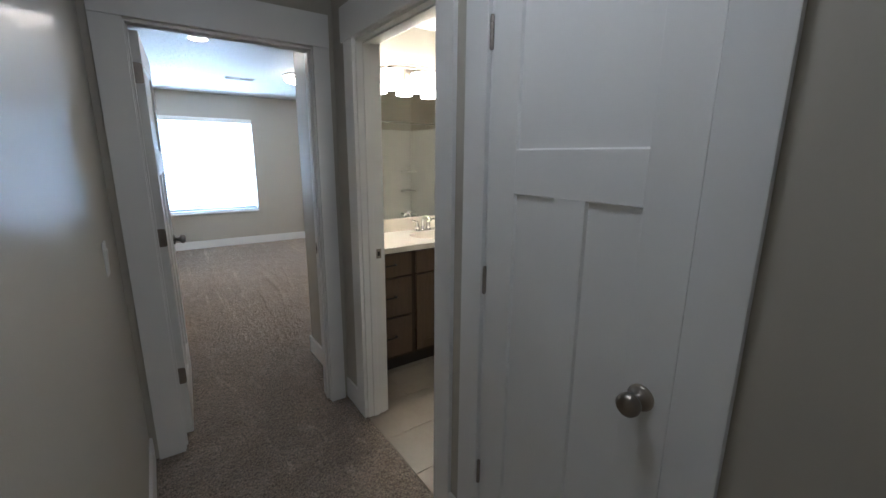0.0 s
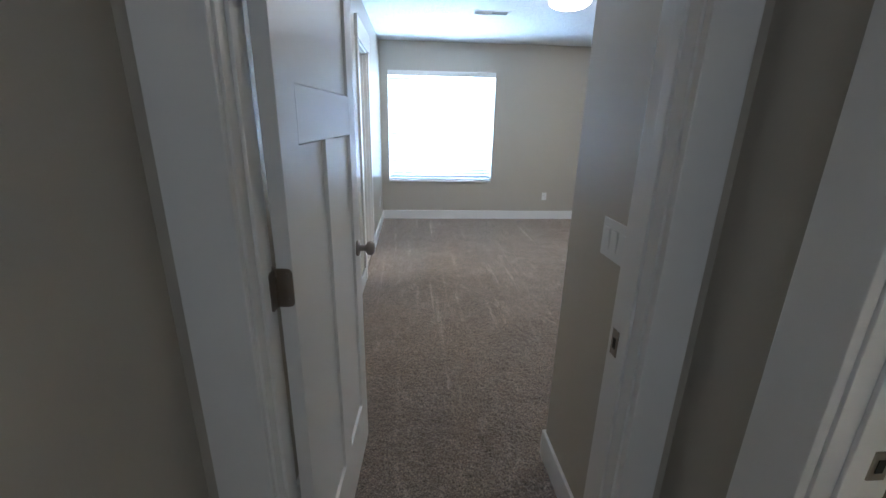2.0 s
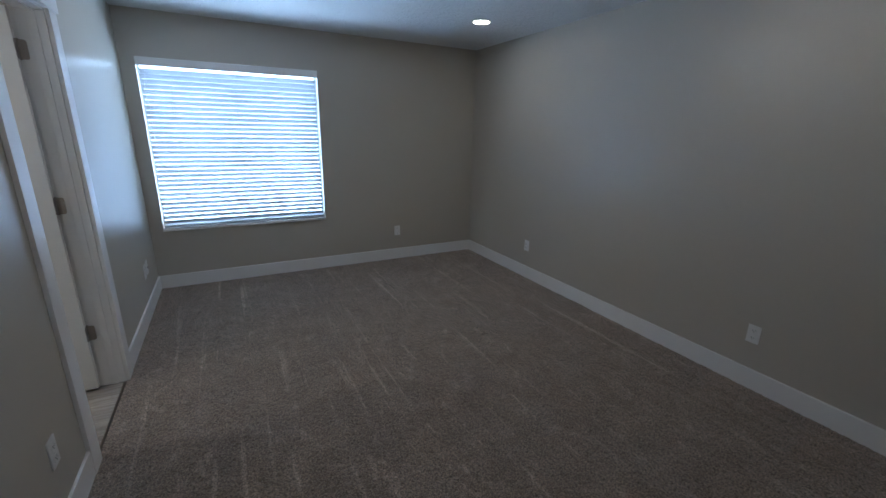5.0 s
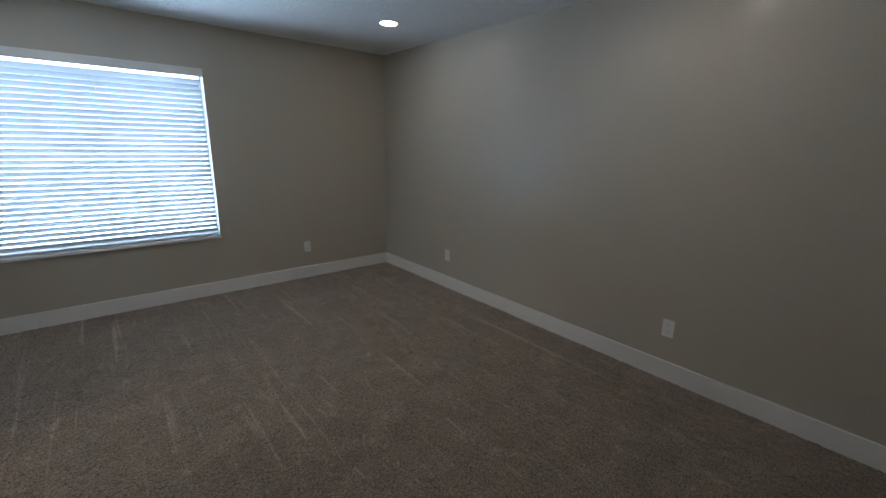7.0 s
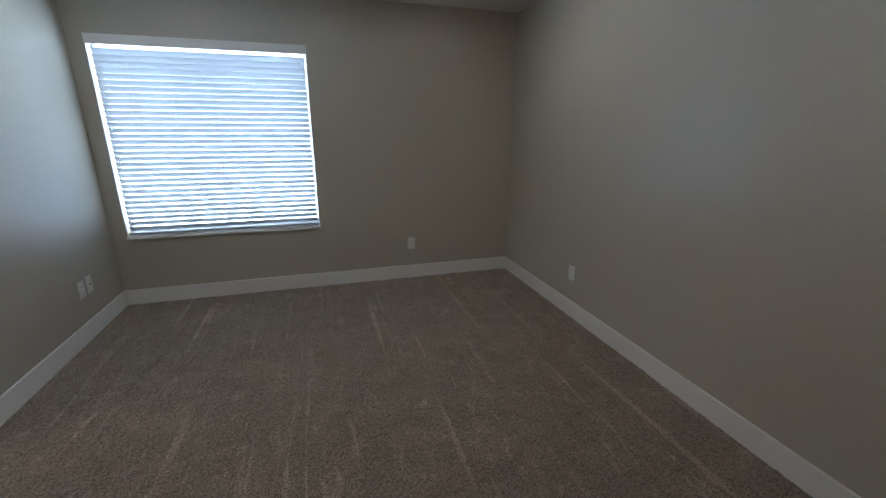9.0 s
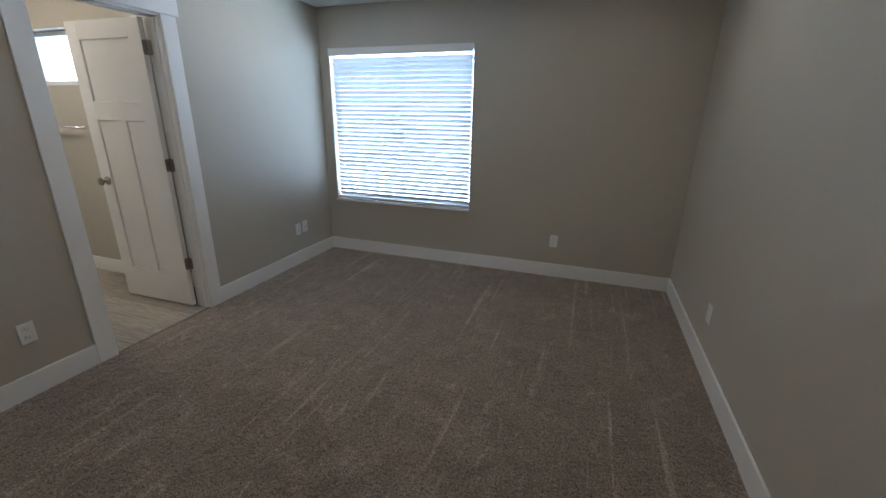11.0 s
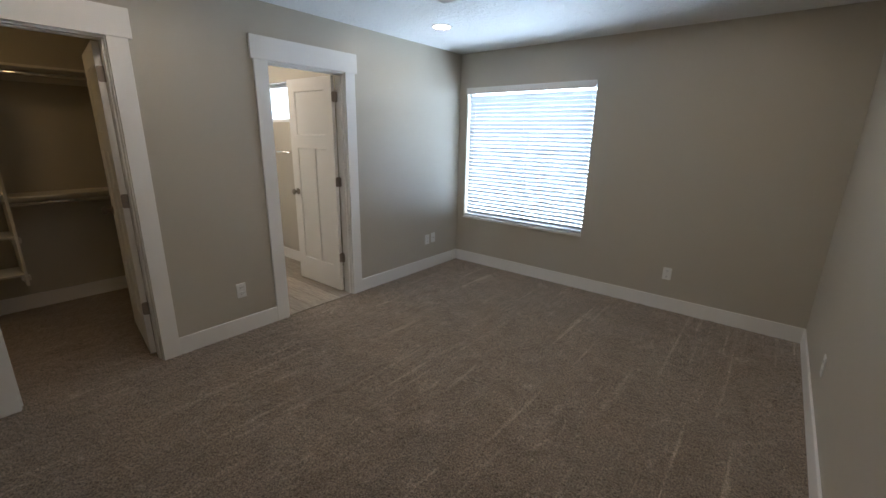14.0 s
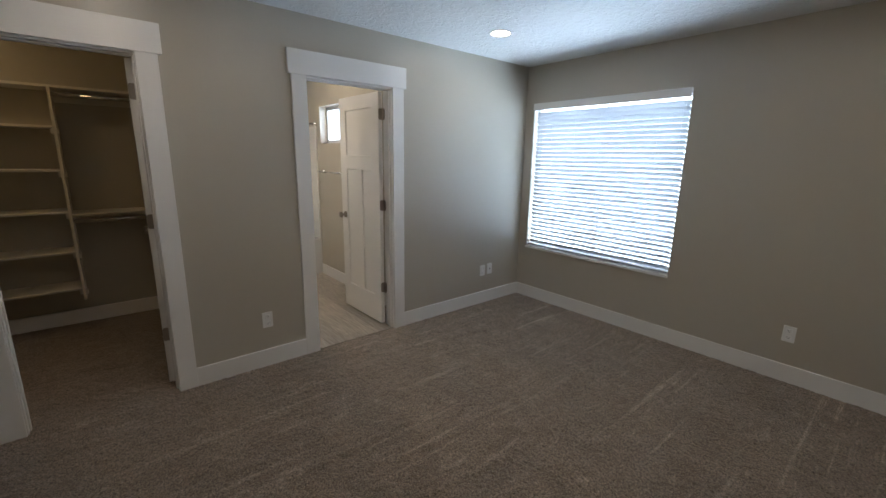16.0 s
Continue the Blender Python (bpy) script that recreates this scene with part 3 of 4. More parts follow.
slat = slat_mesh()
rng = random.Random(4)
SLATS, TILT_SLAT = 32, -49.0
for i in range(SLATS):
    ob = new("slat", slat)
    ob.parent = blind
    ob.matrix_basis = pose(rng.uniform(-0.002, 0.002), 0, 0.060 + i * (hh - 0.125) / SLATS, TILT_SLAT + rng.uniform(-0.6, 0.6), rng.uniform(-0.03, 0.03), 0)
for x in (-0.52, -0.26, 0.0, 0.26, 0.52):
    part("ladder_cord", boxes((x - 0.0008, x + 0.0008, -0.029, -0.0275, 0.03, hh - 0.05), (x - 0.0008, x + 0.0008, 0.0275, 0.029, 0.03, hh - 0.05)), SLAT, blind)
    part("cord_plug", lathe(((0.006, 0), (0.006, 0.004), (0.0, 0.006)), pose(x, -0.026, 0.021, 90), 12), NICKEL, blind)
for x, z in ((-hw + 0.05, 0.82), (-hw + 0.06, 0.58), (hw - 0.05, 0.70), (hw - 0.035, hh - 0.16)):
    part("cord_tassel", lathe(((0.0, 0), (0.006, 0.004), (0.005, 0.022), (0.002, 0.03), (0.0, 0.031)), pose(x, -0.040, z), 12), VINYL, blind)
    part("pull_cord", box(bmesh.new(), x - 0.0009, x + 0.0009, -0.0409, -0.0391, z + 0.03, hh - 0.05), SLAT, blind)


# ---- outlets and switches ----
def outlet(m, label="white duplex wall outlet", group="wall outlets"):
    t = thing("wall_outlet", m, label, "outlet", group)
    part("cover_plate", box(bmesh.new(), -0.036, 0.036, -0.006, 0.0, -0.058, 0.058, 0.003), PLASTIC, t)
    for z in (-0.024, 0.024):
        f = part("receptacle", box(bmesh.new(), -0.0165, 0.0165, -0.0085, -0.005, z - 0.0145, z + 0.0145, 0.0035), PLASTIC, t)
        part("slot", boxes((-0.0075, -0.0055, -0.0088, -0.008, z - 0.002, z + 0.007), (0.0055, 0.0075, -0.0088, -0.008, z - 0.002, z + 0.006), (-0.002, 0.002, -0.0088, -0.008, z - 0.010, z - 0.006)), DARK, f)
    part("screw", lathe(((0.003, 0), (0.003, 0.001), (0.0, 0.0012)), pose(0, -0.006, 0, 90), 10), PLASTIC, t)
    return t


def jack(m):
    t = thing("cable_jack", m, "white blank wall plate with cable jack", "wall plate")
    part("cover_plate", box(bmesh.new(), -0.036, 0.036, -0.006, 0.0, -0.058, 0.058, 0.003), PLASTIC, t)
    part("connector", lathe(((0.006, 0), (0.006, 0.008), (0.004, 0.009), (0.0, 0.009)), pose(0, -0.005, 0, 90), 12), NICKEL, t)
    return t


def switch(m, gangs, label):
    t = thing("light_switch", m, label, "light switch")
    w = 0.036 + 0.023 * (gangs - 1)
    part("cover_plate", box(bmesh.new(), -w, w, -0.006, 0.0, -0.059, 0.059, 0.003), PLASTIC, t)
    for g in range(gangs):
        x = (g - (gangs - 1) / 2) * 0.046
        part("rocker", box(bmesh.new(), x - 0.0165, x + 0.0165, -0.0095, -0.004, -0.033, 0.033, 0.002, pose(0, 0, 0, 3)), PLASTIC, t)
    return t


# plates face their local -y
outlet(pose(2.447, YN, 0.35))
outlet(pose(XR, 6.807, 0.352, 0, 0, -90))
outlet(pose(XR, 4.60, 0.352, 0, 0, -90))
outlet(pose(0, 5.235, 0.35, 0, 0, 90))
outlet(pose(0, 7.425, 0.355, 0, 0, 90))
jack(pose(0, 7.53, 0.362, 0, 0, 90))
switch(pose(0, 2.156, 1.145, 0, 0, 90), 1, "white single rocker light switch on the hall wall")
switch(pose(XH, 3.025, 1.122, 0, 0, -90), 3, "white triple rocker light switch beside the bedroom door")


# ---- ceiling fixtures ----
def can_light(x, y):
    t = thing("recessed_light", pose(x, y, H), "white round recessed ceiling light, switched on", "ceiling light", "recessed lights")
    part("trim_ring", lathe(((0.070, 0.0), (0.070, -0.004), (0.088, -0.006), (0.094, -0.003), (0.094, 0.0)), None, 40), PLASTIC, t)
    part("lens", lathe(((0.0, -0.0035), (0.0695, -0.0035), (0.0695, -0.001), (0.0, -0.001)), None, 40), CAN, t, "glowing frosted lens")
    return t


for x, y in ((0.61, 4.56), (0.605, 6.905), (2.81, 6.86), (2.81, 4.56)):
    can_light(x, y)


def dome_light(x, y, glass, label):
    t = thing("flush_ceiling_light", pose(x, y, H), label, "ceiling light")
    part("canopy", lathe(((0.128, 0.0), (0.128, -0.010), (0.118, -0.016)), None, 40), PLASTIC, t)
    part("diffuser", lathe(((0.120, -0.012), (0.158, -0.018), (0.168, -0.032), (0.168, -0.050), (0.160, -0.066), (0.135, -0.085), (0.095, -0.098), (0.050, -0.106), (0.0, -0.108)), None, 40), glass, t, "glowing frosted glass dome")
    part("band", lathe(((0.1685, -0.040), (0.177, -0.040), (0.177, -0.054), (0.1665, -0.054)), None, 40), NICKEL, t, "brushed nickel band")
    part("band", lathe(((0.150, -0.010), (0.172, -0.010), (0.172, -0.022), (0.160, -0.022)), None, 40), NICKEL, t, "brushed nickel band")
    part("finial", lathe(((0.009, -0.106), (0.009, -0.112), (0.005, -0.117), (0.0, -0.118)), None, 12), NICKEL, t)
    return t


dome_light(1.74, 5.66, DOME, "flush frosted dome ceiling light, switched on")
dome_light(-0.95, 3.75, CLOSETGLOW, "flush warm dome light on the closet ceiling")
# the two hall domes are unseen, added to brighten the hall
dome_light(0.52, 1.08, HALLGLOW, "unseen dome light assumed on the hall ceiling")
dome_light(0.52, -2.2, HALLGLOW, "unseen fill dome added at the hall end")
dome_light(-1.35, 5.75, ENSUITEGLOW, "flush warm dome light on the bathroom ceiling")

vent = thing("ceiling_vent", pose(1.205, 6.335, H), "white metal ceiling vent with angled louvres", "vent")
part("frame", boxes((-0.185, 0.185, -0.080, -0.055, -0.006, 0.0), (-0.185, 0.185, 0.055, 0.080, -0.006, 0.0), (-0.185, -0.160, -0.055, 0.055, -0.006, 0.0), (0.160, 0.185, -0.055, 0.055, -0.006, 0.0), bevel=0.0015), PLASTIC, vent)
part("duct_opening", boxes((-0.160, 0.160, -0.055, 0.055, -0.0008, -0.0002)), DARK, vent)
part("divider", boxes((-0.004, 0.004, -0.055, 0.055, -0.007, -0.001)), PLASTIC, vent)
for k in range(9):
    y = -0.049 + k * 0.0122
    for s in (-1, 1):
        part("louvre", box(bmesh.new(), -0.078, 0.078, -0.006, 0.006, -0.0005, 0.0005, 0.0, pose(s * 0.082, y, -0.006, 48 * s)), PLASTIC, vent)


# ---- hall bathroom ----
def slab_door(w, h, bm, x, z, y=0.0, shaker=0.0):
    if not shaker:
        return box(bm, x, x + w, y - 0.019, y, z, z + h, 0.002)
    s = shaker
    for r in ((x, x + s, z, z + h), (x + w - s, x + w, z, z + h), (x + s, x + w - s, z, z + s), (x + s, x + w - s, z + h - s, z + h)):
        box(bm, r[0], r[1], y - 0.019, y, r[2], r[3], 0.0012)
    return box(bm, x + s - 0.002, x + w - s + 0.002, y - 0.010, y - 0.001, z + s - 0.002, z + h - s + 0.002)


def pull(t, x, z):
    part("pull_handle", tube([(x - 0.052, -0.019, z), (x - 0.052, -0.042, z), (x - 0.046, -0.047, z), (x + 0.046, -0.047, z), (x + 0.052, -0.042, z), (x + 0.052, -0.019, z)], 0.0048, 10), BLACK, t, "matte black bar pull")


VX, VY, VZ = BX0 + 0.006, 2.715, 0.115
FULL = 1.492
vanity = thing("bathroom_vanity", pose(VX, VY, 0), "taupe wood vanity cabinet with black pulls under a cream top", "vanity")
part("carcass", boxes((0.0, FULL, 0.002, BY1 - VY - 0.003, VZ, 0.76)), CABFRAME, vanity)
part("face_frame", boxes((0.0, FULL, 0.002, 0.022, 0.7605, 0.878)), CABFRAME, vanity)
for x in (0.0, FULL - 0.018):
    part("side_panel", boxes((x, x + 0.018, 0.0225, BY1 - VY - 0.003, 0.7605, 0.878)), CAB, vanity)
part("toe_kick", boxes((0.0, FULL - 0.002, 0.065, BY1 - VY - 0.004, 0.0, VZ)), CABDARK, vanity)
banks = ((0.018, 0.385), (0.425, 1.085), (1.125, FULL - 0.018))
drawer_rows = ((0.715, 0.868), (0.435, 0.700), (0.140, 0.420))
for a, b in (banks[0], banks[2]):
    for lo, hi in drawer_rows:
        d = part("drawer_front", slab_door(b - a, hi - lo, bmesh.new(), a, lo), CAB, vanity)
        pull(d, (a + b) / 2, (lo + hi) / 2 + 0.01)
a, b = banks[1]
part("false_front", slab_door(b - a, 0.153, bmesh.new(), a, 0.715), CAB, vanity)
for s in (0, 1):
    x = a + s * ((b - a) / 2 + 0.0015)
    d = part("cabinet_door", slab_door((b - a) / 2 - 0.0015, 0.56, bmesh.new(), x, 0.140, 0.0, 0.062), CAB, vanity)
    kx = (a + b) / 2 + (0.03 if s else -0.03)
    part("knob", lathe(((0.006, 0), (0.006, 0.012), (0.015, 0.018), (0.016, 0.025), (0.010, 0.030), (0.0, 0.031)), pose(kx, -0.019, 0.635, 90), 16), BLACK, d, "round black knob")


def vanity_top():
    """A moulded top with an oval bowl sunk into it."""
    bm = bmesh.new()
    x0, x1, y0, y1, z = -0.004, FULL + 0.022, -0.028, BY1 - VY - 0.002, 0.915
    cx, cy, rx, ry, n = 0.752, 0.235, 0.216, 0.158, 48
    ring = [(cx + rx * math.cos(2 * math.pi * i / n), cy + ry * math.sin(2 * math.pi * i / n)) for i in range(n)]
    edge = []
    for px, py in ring:
        dx, dy = px - cx, py - cy
        k = min(((x1 if dx > 0 else x0) - cx) / dx if abs(dx) > 1e-6 else 1e9, ((y1 if dy > 0 else y0) - cy) / dy if abs(dy) > 1e-6 else 1e9)
        edge.append((cx + k * dx, cy + k * dy))
    corners = [(x1, y1), (x0, y1), (x0, y0), (x1, y0)]
    for c in corners:
        i = min(range(n), key=lambda q: (edge[q][0] - c[0]) ** 2 + (edge[q][1] - c[1]) ** 2)
        edge[i] = c
    outer = [bm.verts.new((*p, z)) for p in edge]
    low = [bm.verts.new((*p, z - 0.035)) for p in edge]
    levels = [(1.0, 0.0), (0.988, -0.005), (0.955, -0.030), (0.90, -0.070), (0.76, -0.105), (0.45, -0.118), (0.1, -0.124)]
    rings = [[bm.verts.new((cx + f * (px - cx), cy + f * (py - cy), z + h)) for px, py in ring] for f, h in levels]
    for i in range(n):
        j = (i + 1) % n
        bm.faces.new((outer[i], outer[j], rings[0][j], rings[0][i]))
        bm.faces.new((low[i], low[j], outer[j], outer[i]))
        for p, q in zip(rings, rings[1:]):
            f = bm.faces.new((p[i], p[j], q[j], q[i]))
            f.smooth = True
    bm.faces.new(rings[-1])
    return bm


top = thing("bathroom_countertop", pose(VX, VY, 0), "cream cultured marble vanity top with an oval sink", "countertop")
part("counter", vanity_top(), QUARTZ, top)
part("backsplash", box(bmesh.new(), -0.004, FULL + 0.022, BY1 - VY - 0.022, BY1 - VY - 0.002, 0.9155, 1.018, 0.003), QUARTZ, top)
part("drain", lathe(((0.022, 0.0), (0.022, 0.003), (0.016, 0.004), (0.0, 0.002)), pose(0.745, 0.235, 0.792), 18), CHROME, top, "chrome drain")

tap = thing("faucet", pose(VX + 0.745, VY + 0.415, 0.915), "polished chrome two-handle bathroom faucet", "faucet")
part("base", box(bmesh.new(), -0.080, 0.080, -0.025, 0.025, 0.0, 0.014, 0.006), CHROME, tap)
part("spout", tube([(0, 0, 0.01), (0, 0, 0.075), (0, -0.012, 0.105), (0, -0.040, 0.122), (0, -0.080, 0.118), (0, -0.108, 0.100), (0, -0.114, 0.086)], 0.013, 14), CHROME, tap)
for s in (-1, 1):
    h = part("handle", lathe(((0.023, 0.012), (0.019, 0.04), (0.014, 0.066), (0.012, 0.078), (0.0, 0.082)), pose(0.052 * s, 0, 0), 18), CHROME, tap)
    part("lever", tube([(0.052 * s, 0, 0.074), (0.072 * s, -0.004, 0.084), (0.108 * s, -0.01, 0.090)], 0.007, 10), CHROME, h)

mirror = thing("wall_mirror", pose(0, BY1, 0), "large frameless mirror above the vanity", "mirror")
part("glass", box(bmesh.new(), BX0 + 0.03, 2.612, -0.008, -0.003, 1.021, 2.018, 0.0015), mirror_mat, mirror)
for x in (1.5, 2.2):
    part("clip", boxes((x, x + 0.02, -0.011, -0.0085, 2.008, 2.024)), CHROME, mirror)

lamp = thing("vanity_light", pose(1.86, BY1, 2.10), "three-shade nickel vanity light above the mirror", "wall light")
part("backplate", box(bmesh.new(), -0.055, 0.055, -0.022, 0.0, -0.055, 0.055, 0.004), NICKEL, lamp)
part("arm", tube([(0, -0.02, 0.0), (0, -0.09, 0.01)], 0.008, 10), NICKEL, lamp)
for dz in (0.0, 0.022):
    part("bar", tube([(0.30 * k / 8, -0.10 - 0.02 * (1 - (k / 8) ** 2), 0.005 + dz * (1 - (k / 8) ** 2) + 0.02 * (1 - (k / 8) ** 2)) for k in range(-8, 9)], 0.0055, 8), NICKEL, lamp)
for x in (-0.225, 0.0, 0.225):
    s = part("shade", lathe(((0.048, -0.005), (0.053, -0.05), (0.063, -0.135), (0.060, -0.135), (0.050, -0.05), (0.045, -0.008), (0.0, -0.008)), pose(x, -0.112, 0.0), 26), SHADE, lamp, "glowing frosted glass shade")
    part("socket_cap", lathe(((0.022, -0.012), (0.024, 0.012), (0.014, 0.02), (0.0, 0.021)), pose(x, -0.112, 0.0), 18), NICKEL, s)

# toilet between vanity and wall
toilet = thing("toilet", pose(2.995, BY1, 0), "white porcelain toilet with a closed lid", "toilet")


def egg(rings, n=28):
    """Lofted egg-shaped rings: (z, half width, front reach, back reach)."""
    bm, made = bmesh.new(), []
    for z, w, fr, bk in rings:
        made.append([bm.verts.new((w * math.cos(2 * math.pi * i / n), (bk if math.sin(2 * math.pi * i / n) > 0 else fr) * math.sin(2 * math.pi * i / n) - 0.45, z)) for i in range(n)])
    for lo, hi in zip(made, made[1:]):
        for i in range(n):
            f = bm.faces.new((lo[i], lo[(i + 1) % n], hi[(i + 1) % n], hi[i]))
            f.smooth = True
    bm.faces.new(made[0][::-1])
    bm.faces.new(made[-1])
    return bm


part("bowl", egg(((0.0, 0.11, 0.17, 0.22), (0.05, 0.10, 0.16, 0.22), (0.2, 0.12, 0.2, 0.22), (0.34, 0.175, 0.26, 0.22), (0.39, 0.185, 0.27, 0.22))), CERAMIC, toilet)
part("seat", egg(((0.392, 0.185, 0.27, 0.2), (0.410, 0.187, 0.272, 0.2), (0.414, 0.182, 0.268, 0.195))), CERAMIC, toilet)
part("lid", egg(((0.4155, 0.184, 0.27, 0.2), (0.432, 0.186, 0.272, 0.2), (0.440, 0.175, 0.26, 0.19))), CERAMIC, toilet)
tank = part("tank", box(bmesh.new(), -0.20, 0.20, -0.21, -0.012, 0.385, 0.72, 0.02), CERAMIC, toilet)
part("tank_lid", box(bmesh.new(), -0.21, 0.21, -0.22, -0.008, 0.722, 0.752, 0.01), CERAMIC, tank)
part("flush_lever", tube([(-0.15, -0.21, 0.66), (-0.15, -0.228, 0.66), (-0.08, -0.232, 0.655)], 0.006, 8), CHROME, tank)


def towel_bar(m, length, label):
    t = thing("towel_bar", m, label, "towel bar")
    part("bar", tube([(0, -0.062, 0), (length, -0.062, 0)], 0.0085, 12), CHROME, t)
    for x in (0.0, length):
        part("post", lathe(((0.026, 0), (0.026, 0.008), (0.014, 0.014), (0.012, 0.055), (0.016, 0.062), (0.014, 0.074), (0.0, 0.076)), pose(x, 0, 0, 90), 18), CHROME, t)
    return t


towel_bar(pose(BX1, 2.37, 1.36, 0, 0, -90), 0.78, "chrome towel bar on the bathroom wall")
towel_bar(pose(-1.92, EY1, 1.32), 0.62, "chrome towel bar under the small window")


def bathtub(name, m, L, W, label, shelf_end):
    """A tub with a moulded wall surround; front apron at y = 0, back wall at y = W, running along x."""
    t = thing(name, m, label, "bathtub")
    bm = bmesh.new()
    n = 40
    z = 0.46

    def rounded(x0, x1, y0, y1, r):
        pts = []
        for cx, cy, a0 in ((x1 - r, y1 - r, 0), (x0 + r, y1 - r, 90), (x0 + r, y0 + r, 180), (x1 - r, y0 + r, 270)):
            for k in range(n // 4):
                a = radians(a0 + 90 * k / (n // 4 - 1))
                pts.append((cx + r * math.cos(a), cy + r * math.sin(a)))
        return pts
    rings = [[(x, y, 0.0) for x, y in rounded(0, L, 0, W, 0.004)], [(x, y, z - 0.01) for x, y in rounded(0, L, 0, W, 0.004)], [(x, y, z) for x, y in rounded(0.006, L - 0.006, 0.006, W - 0.006, 0.006)],
             [(x, y, z) for x, y in rounded(0.09, L - 0.09, 0.08, W - 0.05, 0.12)], [(x, y, z - 0.02) for x, y in rounded(0.10, L - 0.10, 0.09, W - 0.06, 0.12)], [(x, y, 0.10) for x, y in rounded(0.18, L - 0.18, 0.14, W - 0.11, 0.14)]]
    vs = [[bm.verts.new(p) for p in r] for r in rings]
    for lo, hi in zip(vs, vs[1:]):
        for i in range(len(lo)):
            j = (i + 1) % len(lo)
            bm.faces.new((lo[i], lo[j], hi[j], hi[i]))
    bm.faces.new(vs[-1])
    part("tub", bm, ACRYLIC, t)
    sr = part("surround", boxes((0.0, L, W - 0.022, W - 0.001, 0.46, 1.86), (0.001, 0.022, -0.01, W - 0.022, 0.46, 1.86), (L - 0.022, L - 0.001, -0.01, W - 0.022, 0.46, 1.86), bevel=0.006), ACRYLIC, t)
    for zz in (0.69, 1.02, 1.30):
        bm = bmesh.new()
        cx = L - 0.022 if shelf_end else 0.022
        s = -1 if shelf_end else 1
        pts = [(cx, W - 0.022)] + [(cx + s * 0.17 * math.cos(radians(a)), W - 0.022 - 0.17 * math.sin(radians(a))) for a in range(0, 91, 10)]
        lo = [bm.verts.new((x, y, zz - 0.025)) for x, y in pts]
        hi = [bm.verts.new((x, y, zz)) for x, y in pts]
        bm.faces.new(lo[::-1]), bm.faces.new(hi)
        for i in range(len(pts)):
            j = (i + 1) % len(pts)
            bm.faces.new((lo[i], lo[j], hi[j], hi[i]))
        part("corner_shelf", bm, ACRYLIC, sr)
    return t


bathtub("bathtub", pose(1.785, 1.51, 0) @ Matrix.Diagonal((1, -1, 1, 1)), BX1 - 1.787, 1.51 - BY0 - 0.002, "white acrylic bathtub with a three-wall surround", True)
bathtub("bathtub", pose(-2.09, EY0 + 0.002, 0, 0, 0, 90), EY1 - EY0 - 0.004, -2.09 - EX - 0.002, "white acrylic bathtub beside the towel bar", True)


def curtain_rod(m, length):
    t = thing("shower_rod", m, "chrome shower curtain rod above the bathtub", "shower rod", "shower rods")
    part("rod", tube([(0.004, 0, 0), (length - 0.004, 0, 0)], 0.0125, 14), CHROME, t)
    for x, s in ((0.0, 90), (length, -90)):
        part("flange", lathe(((0.032, 0.001), (0.032, 0.006), (0.018, 0.012), (0.017, 0.030), (0.0, 0.031)), pose(x, 0, 0, 0, s, 0), 20), CHROME, t)


curtain_rod(pose(1.78, 1.50, 1.90), BX1 - 1.78)
curtain_rod(pose(-2.13, EY0, 1.89, 0, 0, 90), EY1 - EY0)

# small high window of the far bath
b0, b1, c0, c1 = BWIN
w2 = thing("window_2", pose((b0 + b1) / 2, EY1, c0), "small high white vinyl window above the towel bar", "window", kind="structure")
h2, v2 = (b1 - b0) / 2, c1 - c0
part("window_frame", boxes((-h2, h2, 0.085, 0.148, 0.002, 0.04), (-h2, h2, 0.085, 0.148, v2 - 0.04, v2 - 0.002), (-h2 + 0.002, -h2 + 0.04, 0.085, 0.148, 0.04, v2 - 0.04), (h2 - 0.04, h2 - 0.002, 0.085, 0.148, 0.04, v2 - 0.04), bevel=0.003), VINYL, w2)
part("meeting_stile", box(bmesh.new(), -0.022, 0.022, 0.09, 0.14, 0.04, v2 - 0.04, 0.002), VINYL, w2)
for a, b in ((-h2 + 0.04, -0.022), (0.022, h2 - 0.04)):
    p = part("pane", box(bmesh.new(), a, b, 0.112, 0.118, 0.04, v2 - 0.04), GLASS, w2)
    p.visible_shadow = False


# ---- closet shelving ----
SX = CLX + 0.30
unit = thing("closet_shelving", pose(CLX, 0, 0), "cream painted closet shelves with two hanging rods", "shelving")
D = SX - CLX
part("upright_panel", box(bmesh.new(), 0.002, D, 4.205, 4.224, 0.285, 1.985, 0.002), SHELFW, unit)
part("upright_panel", box(bmesh.new(), 0.002, D, 3.48, 3.499, 0.285, 1.985, 0.002), SHELFW, unit)
part("top_shelf", box(bmesh.new(), 0.002, D + 0.004, CLY0 + 0.002, CLY1 - 0.002, 1.986, 2.005, 0.002), SHELFW, unit)
part("low_shelf", box(bmesh.new(), 0.002, D, 4.225, CLY1 - 0.002, 0.995, 1.013, 0.002), SHELFW, unit)
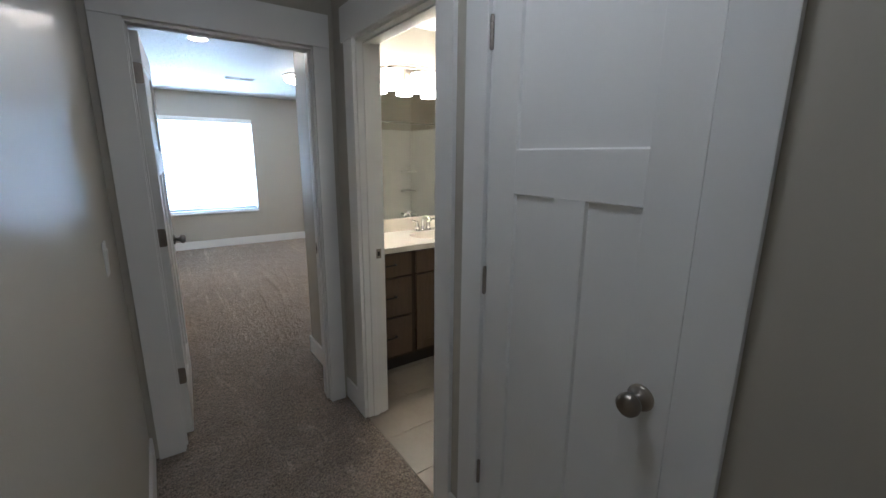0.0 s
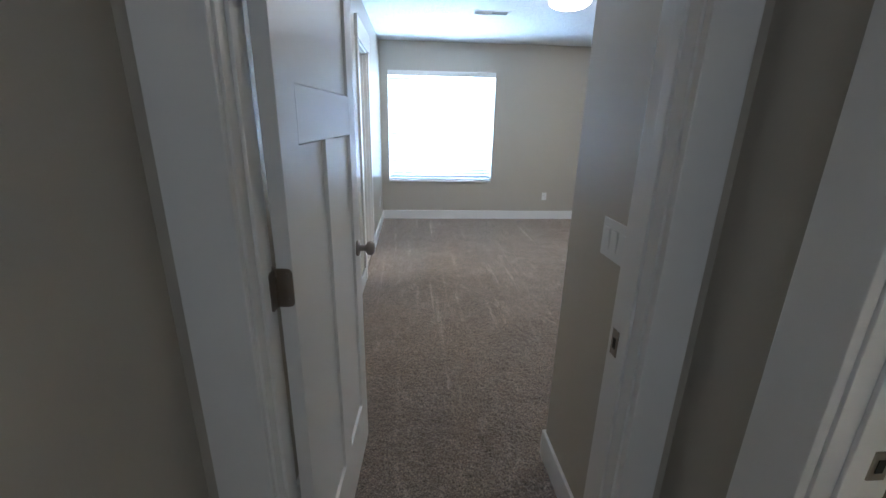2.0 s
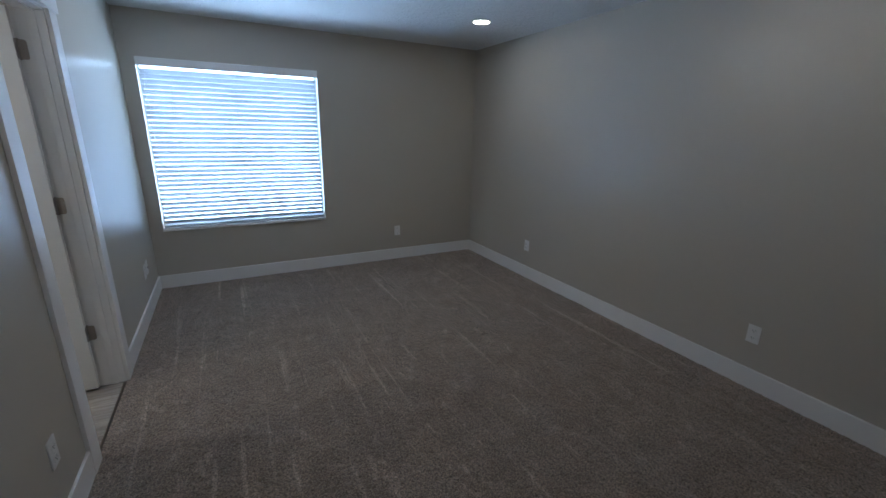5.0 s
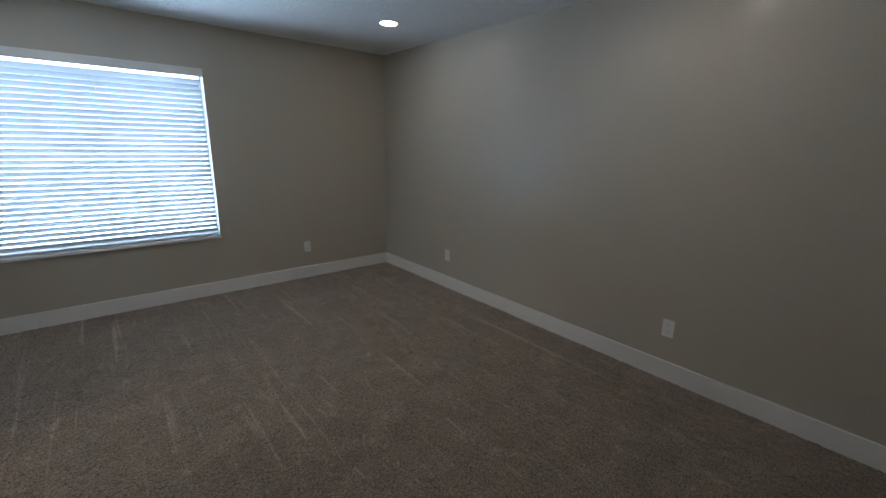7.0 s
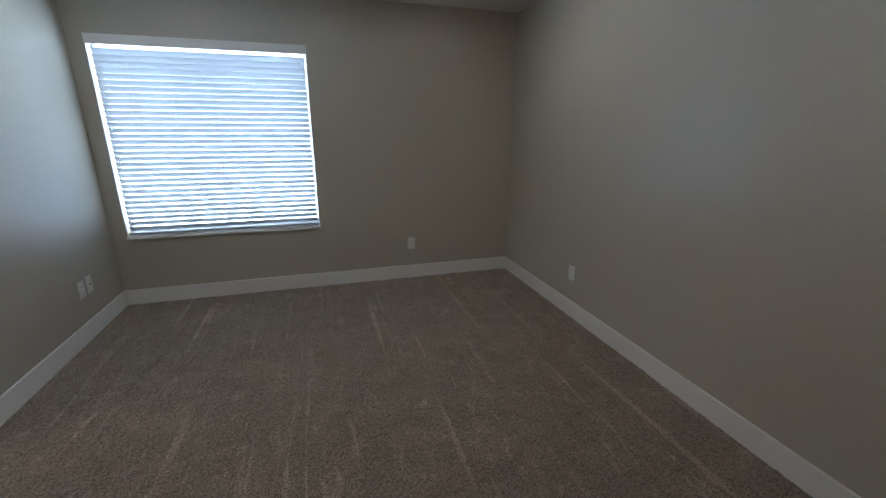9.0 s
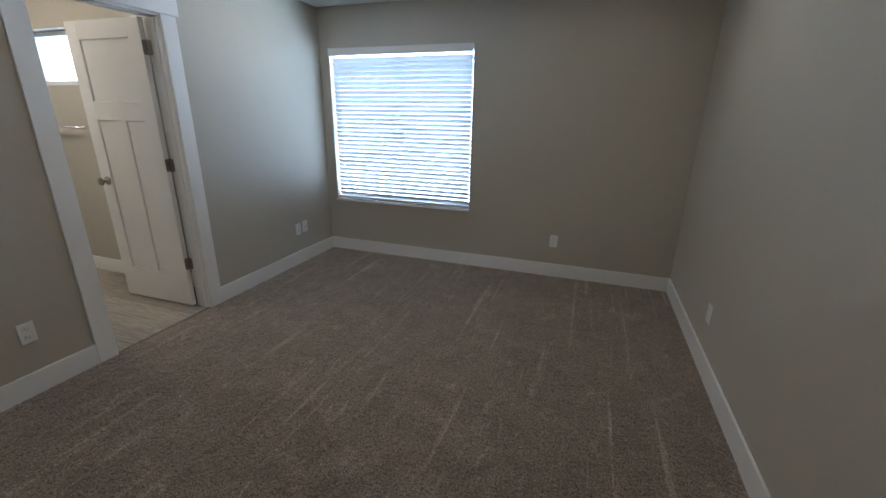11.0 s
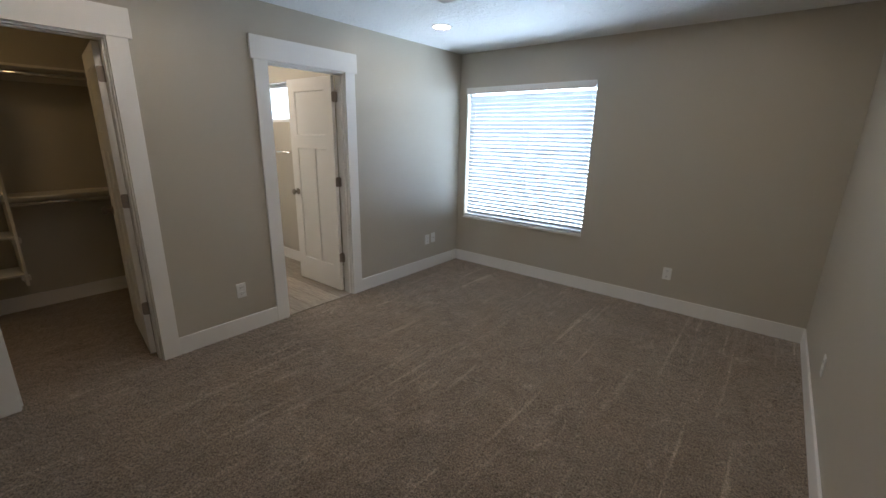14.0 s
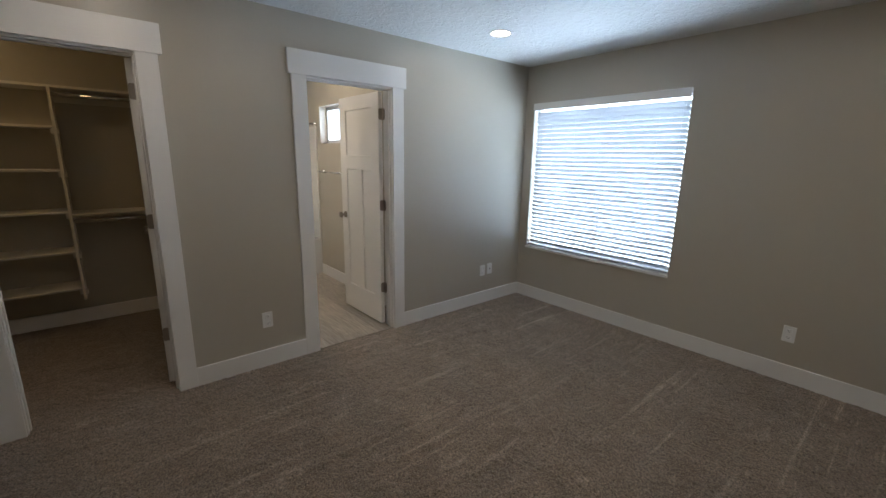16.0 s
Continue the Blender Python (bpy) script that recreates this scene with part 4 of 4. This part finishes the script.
for z in (0.39, 0.704, 1.037, 1.369, 1.705):
    part("shelf", box(bmesh.new(), 0.002, D - 0.002, 3.50, 4.204, z - 0.018, z, 0.002), SHELFW, unit)
    part("cleat", box(bmesh.new(), 0.02, D - 0.02, 4.186, 4.2045, z - 0.060, z - 0.0185, 0.002), SHELFW, unit)
    part("cleat", box(bmesh.new(), D - 0.05, D - 0.006, 4.2245, 4.240, z - 0.060, z - 0.020, 0.002), SHELFW, unit)
for z in (0.905, 1.90):
    part("back_cleat", box(bmesh.new(), 0.002, 0.02, 4.225, CLY1 - 0.002, z, z + 0.085, 0.002), SHELFW, unit)
    part("end_cleat", box(bmesh.new(), 0.0205, D, CLY1 - 0.02, CLY1 - 0.002, z, z + 0.085, 0.002), SHELFW, unit)
for z in (0.950, 1.940):
    part("hanging_rod", tube([(D - 0.03, 4.226, z), (D - 0.03, CLY1 - 0.021, z)], 0.016, 14), CHROME, unit, "chrome hanging rod")


# ---- floor pieces ----
def pieces(name, x0, x1, y0, y1, lx, ly, material, parent, stagger, z=0.0):
    bm = box(bmesh.new(), -lx / 2 + 0.0012, lx / 2 - 0.0012, -ly / 2 + 0.0012, ly / 2 - 0.0012, -0.008, 0.0, 0.0012)
    full = mesh_from(name, bm, material)
    row, y = 0, y0
    while y < y1 - 0.01:
        b = min(y + ly, y1)
        x = x0 - (stagger * row % 1.0) * lx
        while x < x1 - 0.01:
            a, c = max(x, x0), min(x + lx, x1)
            if c - a > 0.02:
                if c - a > lx - 1e-4 and b - y > ly - 1e-4:
                    ob = new(name, full)
                else:
                    ob = new(name, mesh_from(name, box(bmesh.new(), -(c - a) / 2 + 0.0012, (c - a) / 2 - 0.0012, -(b - y) / 2 + 0.0012, (b - y) / 2 - 0.0012, -0.008, 0.0, 0.0012), material))
                ob.parent = parent
                ob.matrix_basis = pose((a + c) / 2, (y + b) / 2, z)
            x += lx
        y += ly
        row += 1


tiles = solid("tile_floor", boxes((XH + 0.002, BX1, 1.50, BY1, -0.030, -0.004)), GROUT, "beige stone-look tile bathroom floor", "floor")
pieces("tile", XH + 0.004, BX1, 1.512, BY1, 0.61, 0.305, TILE, tiles, 0.5)
planks = solid("plank_floor", boxes((-2.09, -0.012, EY0, EY1, -0.030, -0.004)), GROUT, "grey wood-look vinyl plank bathroom floor", "floor")
pieces("plank", -2.09, -0.014, EY0, EY1, 0.92, 0.152, PLANK, planks, 0.37, 0.001)
